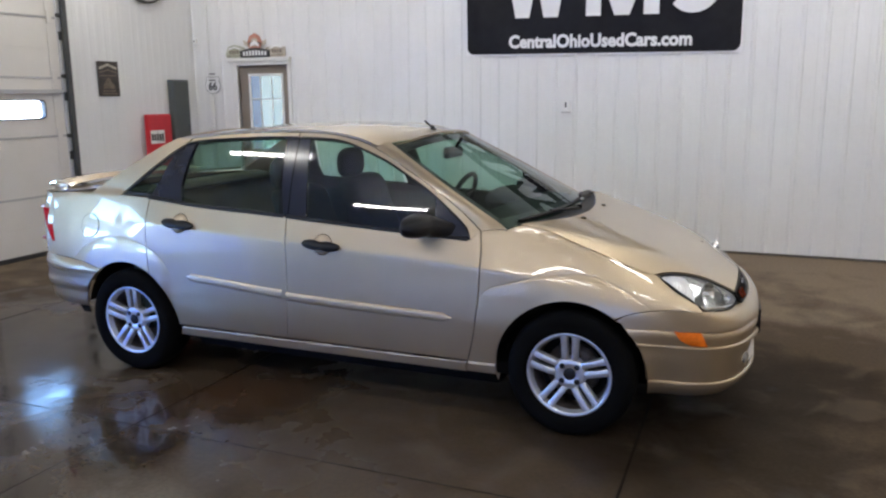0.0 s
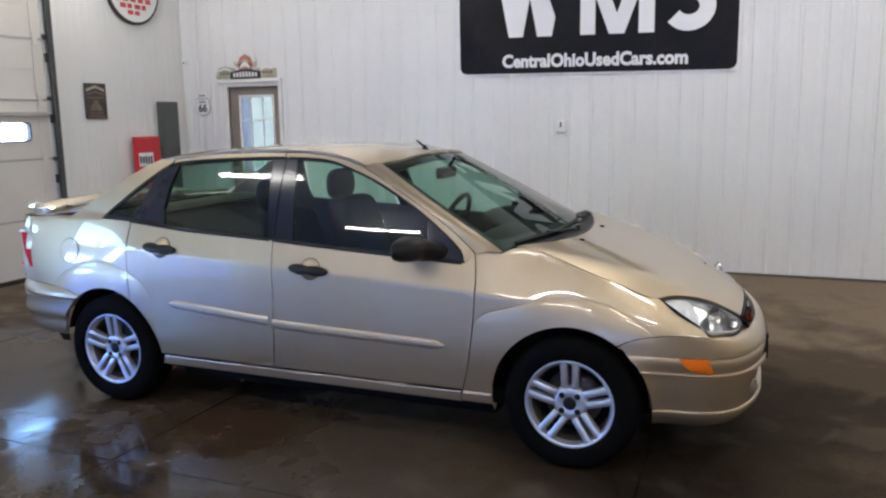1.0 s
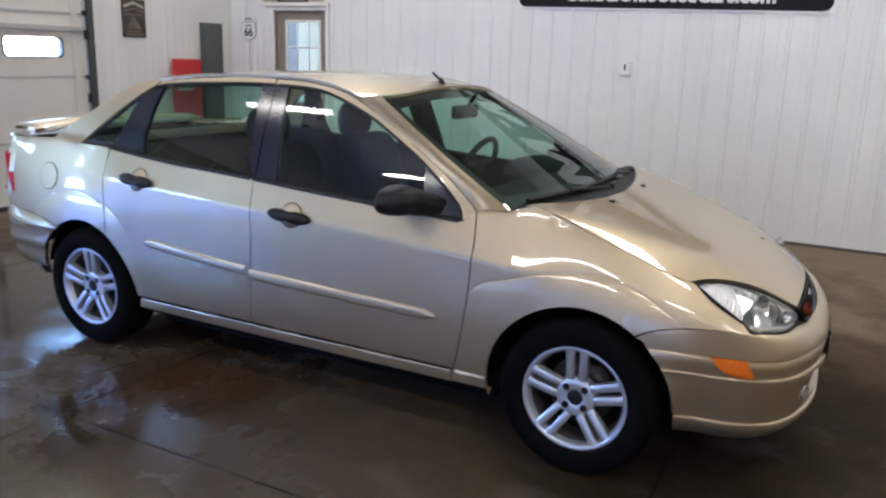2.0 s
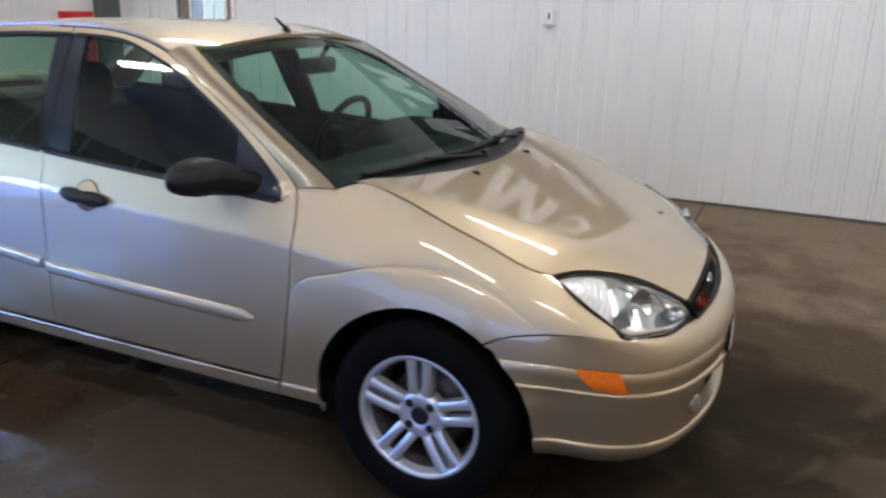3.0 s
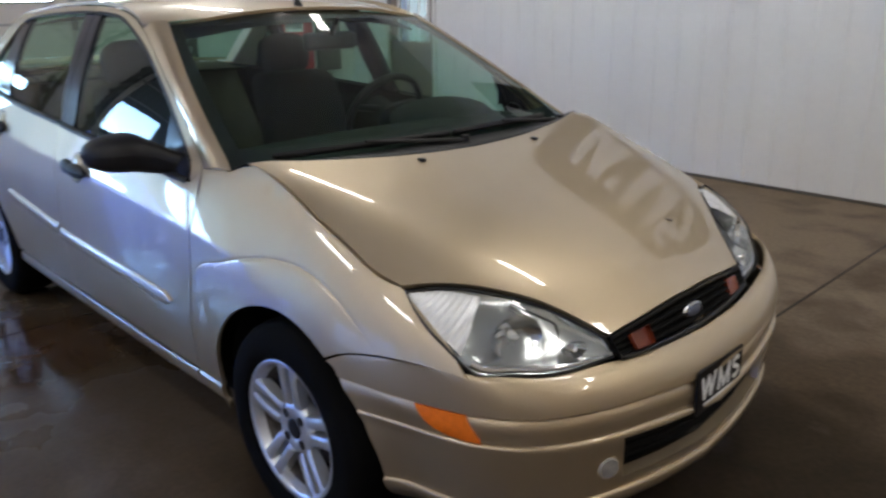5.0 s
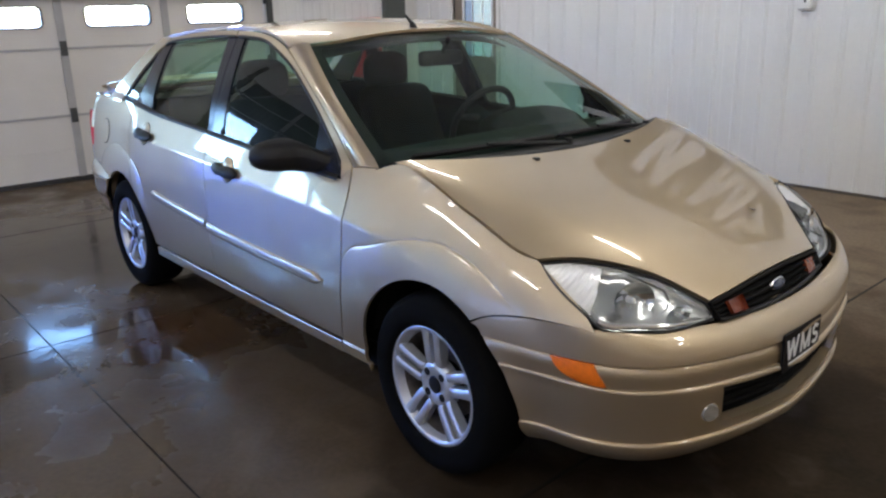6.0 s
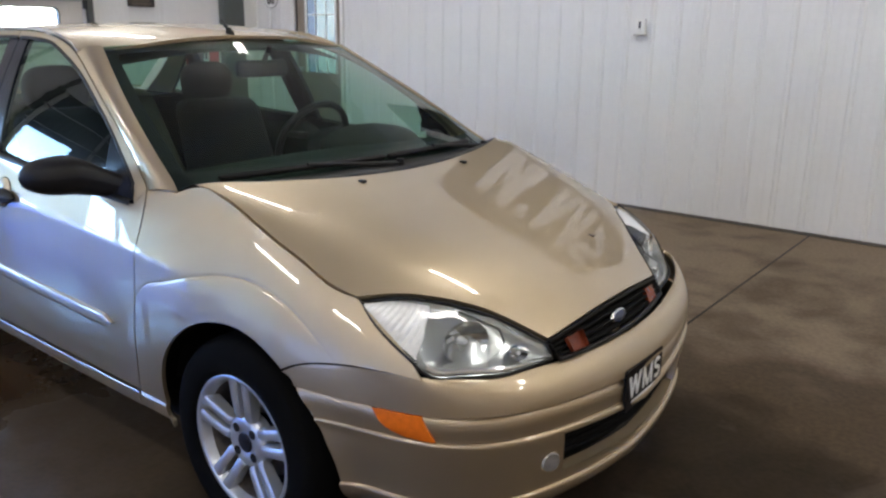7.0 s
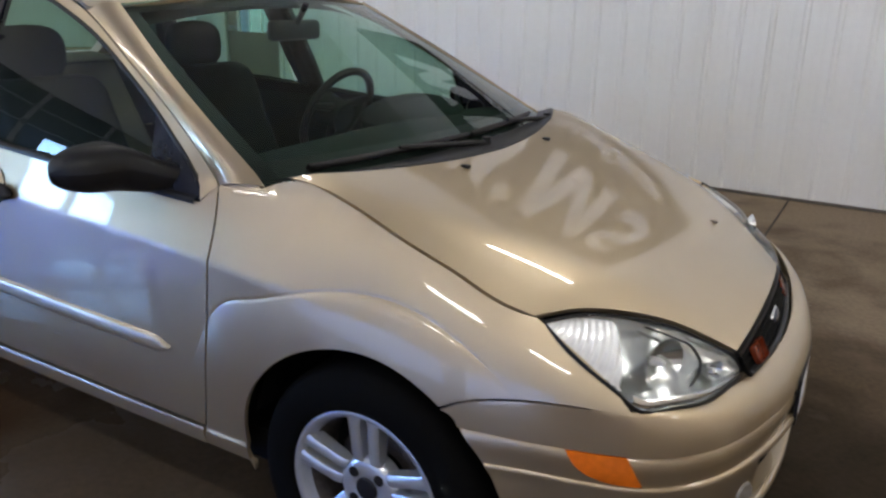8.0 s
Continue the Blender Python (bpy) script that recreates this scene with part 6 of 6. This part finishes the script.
def banner():
    """Black vinyl banner with white print, hung a little wavy on the wall."""
    x0, x1, z0, z1 = -1.045, 1.745, 1.995, 3.40
    root = empty("banner", ((x0 + x1) / 2, NORTH - 0.028, z0))
    tagged(root, "black vinyl banner with white lettering on ribbed wall", "banner")
    w, h = (x1 - x0) / 2, z1 - z0

    def wave(x, z):
        return 0.006 + 0.005 * math.sin(x * 5.1 + z * 2.0) * math.sin(z * 3.3 + 0.6) + 0.004 * math.sin(x * 11 + z * 7)

    def lay(x, z, out):
        return Vector((x, -(wave(x, z) + out), z - 0.014 * x))
    for nm, grow, out, m in (("backing", 0.016, -0.002, M_WHITE), ("vinyl", 0.0, 0.002, M_BANNER)):
        poly = round_rect(-w - grow, -grow, w + grow, h + grow, 0.075 if nm == "vinyl" else 0.02, 6)
        v, f = tri_fill(poly, 0.07)
        P = np.array([lay(x, z, out) for x, z in v])
        a, b, c = (P[f[0][i]] for i in range(3))
        if np.cross(b - a, c - a)[1] > 0:
            f = [q[::-1] for q in f]
        v, f = rim_of(P, f, 0.002)
        mesh_of(nm, v, f, m, root, True)
    for k, a in enumerate(strokes(0.76, 0.15, (-1.0, -0.245), (-0.10, 0.625), (0.70, 1.19))):
        bm = prism_bm([(x, z + 0.745) for x, z in a], 0.0, 0.004)
        for v in bm.verts:
            v.co = lay(v.co.x, v.co.z, 0.004 + v.co.y)
        part("emblem_stroke", bm, M_WHITE, root)
    lettering("web_address", "CentralOhioUsedCars.com", 0.178, 0.0072, root, M_WHITE, lambda x, y, o: lay(x + 0.015, y + 0.118, 0.003 + o), 0.002, None, 0.945)
    return root


def wall_box():
    root = empty("thermostat", (0.062, NORTH - 0.026, 1.46))
    tagged(root, "small white thermostat box on the wall", "thermostat")
    part("case", box_bm((-0.042, -0.030, -0.055), (0.042, 0.0, 0.062), 0.006), M_ENAMEL, root, "", True)
    part("case_foot", box_bm((-0.05, -0.036, -0.07), (0.05, 0.0, -0.056), 0.004), M_STILE, root, "", True)
    part("display", box_bm((-0.010, -0.033, -0.012), (0.008, -0.029, 0.040), 0.002), M_INK, root, "dark display slot")


def route_sign():
    """A small white shield-shaped road sign with a tab above it."""
    root = empty("road_sign", (-4.475, NORTH - 0.028, 1.745))
    tagged(root, "white shield road sign with black numerals", "sign")
    half = [(0.0, -0.115), (0.06, -0.10), (0.105, -0.06), (0.118, 0.0), (0.095, 0.05), (0.110, 0.085), (0.06, 0.10), (0.0, 0.088)]
    poly = half + [(-x, z) for x, z in half[-2:0:-1]]
    part("shield_edge", prism_bm(poly, -0.003, 0.0), M_PANELGREY, root)
    part("shield", prism_bm(inset(poly, 0.006), -0.005, -0.0032), M_WHITE, root)
    lettering("numerals", "66", 0.135, 0.004, root, M_INK, lambda x, y, o: Vector((x, -0.005 - o, y - 0.025)), 0.001)
    part("tab", prism_bm(round_rect(-0.075, 0.115, 0.075, 0.150, 0.006), -0.004, 0.0), M_WHITE, root)
    part("tab_bar", prism_bm(round_rect(-0.05, 0.126, 0.05, 0.139, 0.002), -0.005, -0.0042), M_INK, root)
    part("word_bar", prism_bm(round_rect(-0.05, 0.048, 0.05, 0.062, 0.002), -0.006, -0.0052), M_INK, root)


def door_sign():
    """A shaped wooden sign over the door, its print drawn as plain bars."""
    root = empty("wooden_sign", (-3.805, NORTH - 0.030, 2.064))
    tagged(root, "shaped tan, olive and faded red sign above the door", "sign")
    part("wing", prism_bm([(-0.435, 0.035), (-0.40, 0.13), (-0.30, 0.155), (-0.17, 0.125), (-0.10, 0.06), (-0.12, 0.0), (-0.30, -0.005), (-0.42, 0.0)], -0.012, 0.0), M_GREENS, root)
    part("wing", prism_bm([(0.435, 0.02), (0.43, 0.11), (0.30, 0.125), (0.17, 0.115), (0.10, 0.06), (0.12, 0.0), (0.30, -0.005), (0.42, -0.005)], -0.012, 0.0), M_TANS, root)
    part("ribbon", prism_bm([(-0.215, -0.005), (0.215, -0.005), (0.22, 0.075), (0.10, 0.105), (0.0, 0.112), (-0.10, 0.105), (-0.22, 0.075)], -0.020, -0.0125), M_INK, root, "dark ribbon across the sign")
    part("crest", prism_bm([(-0.085, 0.105), (-0.105, 0.18), (-0.07, 0.25), (0.0, 0.285), (0.07, 0.25), (0.105, 0.18), (0.085, 0.105)], -0.014, -0.002), M_ORANGE, root, "faded red crest")
    part("crest_spot", prism_bm(round_rect(-0.045, 0.13, 0.045, 0.225, 0.03), -0.017, -0.0145), M_TANS, root)
    for k in range(8):
        x = -0.17 + k * 0.0445
        part("letter_bar", prism_bm(round_rect(x, 0.02, x + 0.028, 0.068 + 0.012 * math.sin(k * 0.45), 0.004), -0.0215, -0.0202), M_WHITE, root)
    for s in (-1, 1):
        [part("letter_bar", prism_bm(round_rect(s * 0.31 + k - 0.012, 0.045, s * 0.31 + k + 0.012, 0.088, 0.004), -0.0135, -0.0122), M_TANDARK, root) for k in (-0.055, -0.018, 0.018, 0.055)]
    for s, z in ((-1, 0.022), (1, 0.018)):
        part("wing_rule", prism_bm(round_rect(s * 0.31 - 0.10, z - 0.004, s * 0.31 + 0.10, z + 0.004, 0.002), -0.0135, -0.0122), M_TANDARK, root)
        part("scroll", prism_bm([(s * 0.20, 0.105), (s * 0.30, 0.135), (s * 0.40, 0.110), (s * 0.38, 0.100), (s * 0.30, 0.118), (s * 0.22, 0.094)], -0.0135, -0.0122), M_WHITE, root)
        part("crest_leaf", prism_bm([(s * 0.088, 0.12), (s * 0.150, 0.150), (s * 0.165, 0.205), (s * 0.118, 0.185)], -0.012, -0.002), M_TANS, root)
    part("crest_band", prism_bm([(-0.095, 0.150), (0.0, 0.178), (0.095, 0.150), (0.095, 0.166), (0.0, 0.196), (-0.095, 0.166)], -0.0168, -0.0146), M_INK, root)
    part("crest_mark", prism_bm([(-0.07, 0.12), (0.0, 0.15), (0.07, 0.12), (0.055, 0.165), (0.0, 0.20), (-0.055, 0.165)], -0.019, -0.0172), M_WHITE, root)


def west_things():
    X = WEST + 0.027
    # tin poster
    root = empty("tin_poster", (X, 2.625, 1.80))
    tagged(root, "dark tin poster hung on the ribbed wall", "poster")
    part("plate", prism_bm(round_rect(-0.150, -0.19, 0.150, 0.19, 0.006), 0.0, 0.006, "x"), M_POSTER, root)
    for z0, z1, c in ((0.100, 0.128, 0.040), (0.060, 0.078, 0.030)):
        part("poster_band", prism_bm([(-0.125, z0), (0.0, z0 + c), (0.125, z0), (0.125, z1), (0.0, z1 + c), (-0.125, z1)], 0.0062, 0.008, "x"), M_TANS if z0 > 0.09 else M_TANDARK, root)
    part("poster_line", prism_bm(round_rect(-0.12, 0.030, 0.12, 0.042, 0.002), 0.0062, 0.008, "x"), M_TANDARK, root)
    part("poster_figure", prism_bm([(-0.085, -0.105), (0.085, -0.105), (0.075, -0.06), (0.045, -0.035), (0.03, 0.0), (0.0, 0.018), (-0.03, -0.005), (-0.05, -0.04), (-0.08, -0.065)], 0.0062, 0.008, "x"), M_TANDARK, root)
    for z, half in ((-0.130, 0.09), (-0.160, 0.11)):
        part("poster_bar", prism_bm(round_rect(-half, z - 0.007, half, z + 0.007, 0.002), 0.0062, 0.008, "x"), M_TANDARK, root)
    # round sign
    root = empty("round_sign", (X, 3.28, 3.08))
    tagged(root, "round white sign with red print and dark rim", "sign")
    R = 0.415
    ring = [(R * math.cos(t), R * math.sin(t)) for t in np.linspace(0, 2 * math.pi, 48, endpoint=False)]
    part("rim", prism_bm(ring, 0.0, 0.03, "x"), M_INK, root)
    part("face", prism_bm([(a * 0.93, b * 0.93) for a, b in ring], 0.0302, 0.034, "x"), M_WHITE, root)
    for z, half, hh, m in ((0.16, 0.30, 0.05, M_REDINK), (0.05, 0.33, 0.045, M_REDINK), (-0.05, 0.32, 0.03, M_REDINK), (-0.14, 0.29, 0.028, M_REDINK), (-0.215, 0.22, 0.026, M_REDINK), (-0.285, 0.11, 0.024, M_REDINK)):
        k = max(2, int(half / 0.05))
        for i in range(k):
            a = -half + 2 * half * i / k
            part("print_bar", prism_bm(round_rect(a, z - hh, a + 2 * half / k * (0.72 + 0.1 * math.sin(i * 3 + z * 20)), z + hh, 0.008), 0.0342, 0.0355, "x"), m, root)
    # grey electrical cabinet
    root = empty("electrical_cabinet", (WEST + 0.026, 3.70, 0.62))
    tagged(root, "tall grey steel electrical cabinet on the wall", "cabinet")
    part("case", box_bm((0.0, -0.15, 0.0), (0.07, 0.15, 1.185), 0.008), M_PANELGREY, root)
    part("door", box_bm((0.0705, -0.135, 0.02), (0.082, 0.135, 1.165), 0.004), M_PANELGREY, root)
    part("latch", box_bm((0.082, 0.09, 0.56), (0.096, 0.115, 0.64), 0.004), M_GALV, root)
    # red cabinet
    root = empty("red_cabinet", (WEST + 0.03, 3.262, 0.0))
    tagged(root, "red steel cabinet with a white label plate", "cabinet")
    part("body", box_bm((0.04, -0.195, 0.03), (0.10, 0.195, 1.40), 0.012), M_REDBOX, root)
    part("front", box_bm((0.1005, -0.182, 0.06), (0.112, 0.182, 1.385), 0.006), M_REDBOX, root)
    part("label_plate", box_bm((0.1125, -0.178, 1.06), (0.1155, 0.05, 1.215), 0.001), M_ENAMEL, root, "white label plate")
    for k in range(5):
        part("label_bar", box_bm((0.116, -0.168 + 0.042 * k, 1.10 - 0.004 * k), (0.1175, -0.139 + 0.042 * k, 1.178 - 0.008 * (k % 2))), M_INK, root)
    part("plinth", box_bm((0.01, -0.18, 0.0), (0.09, 0.18, 0.03)), M_DARK, root)
    # conduit in the corner
    root = empty("conduit", (-4.50, NORTH - 0.045, 0))
    tagged(root, "white painted conduit in the corner of the wall", "conduit")
    part("pipe", cyl_bm((0, 0, 1.92), (0, 0, CEIL), 0.011, 12), M_ENAMEL, root, "", True)
    part("pipe", cyl_bm((0.02, 0, 0.4), (0.02, 0, 1.60), 0.011, 12), M_ENAMEL, root, "", True)
    root = empty("door_sensor", (-4.69, NORTH - 0.03, 2.28))
    tagged(root, "small white sensor high in the corner", "sensor")
    part("case", box_bm((-0.025, -0.04, -0.035), (0.025, 0.0, 0.035), 0.008), M_ENAMEL, root, "", True)
    part("eye", cyl_bm((0, -0.046, 0.0), (0, -0.039, 0.0), 0.010, 12), M_INK, root)


banner()
wall_box()
route_sign()
door_sign()
west_things()
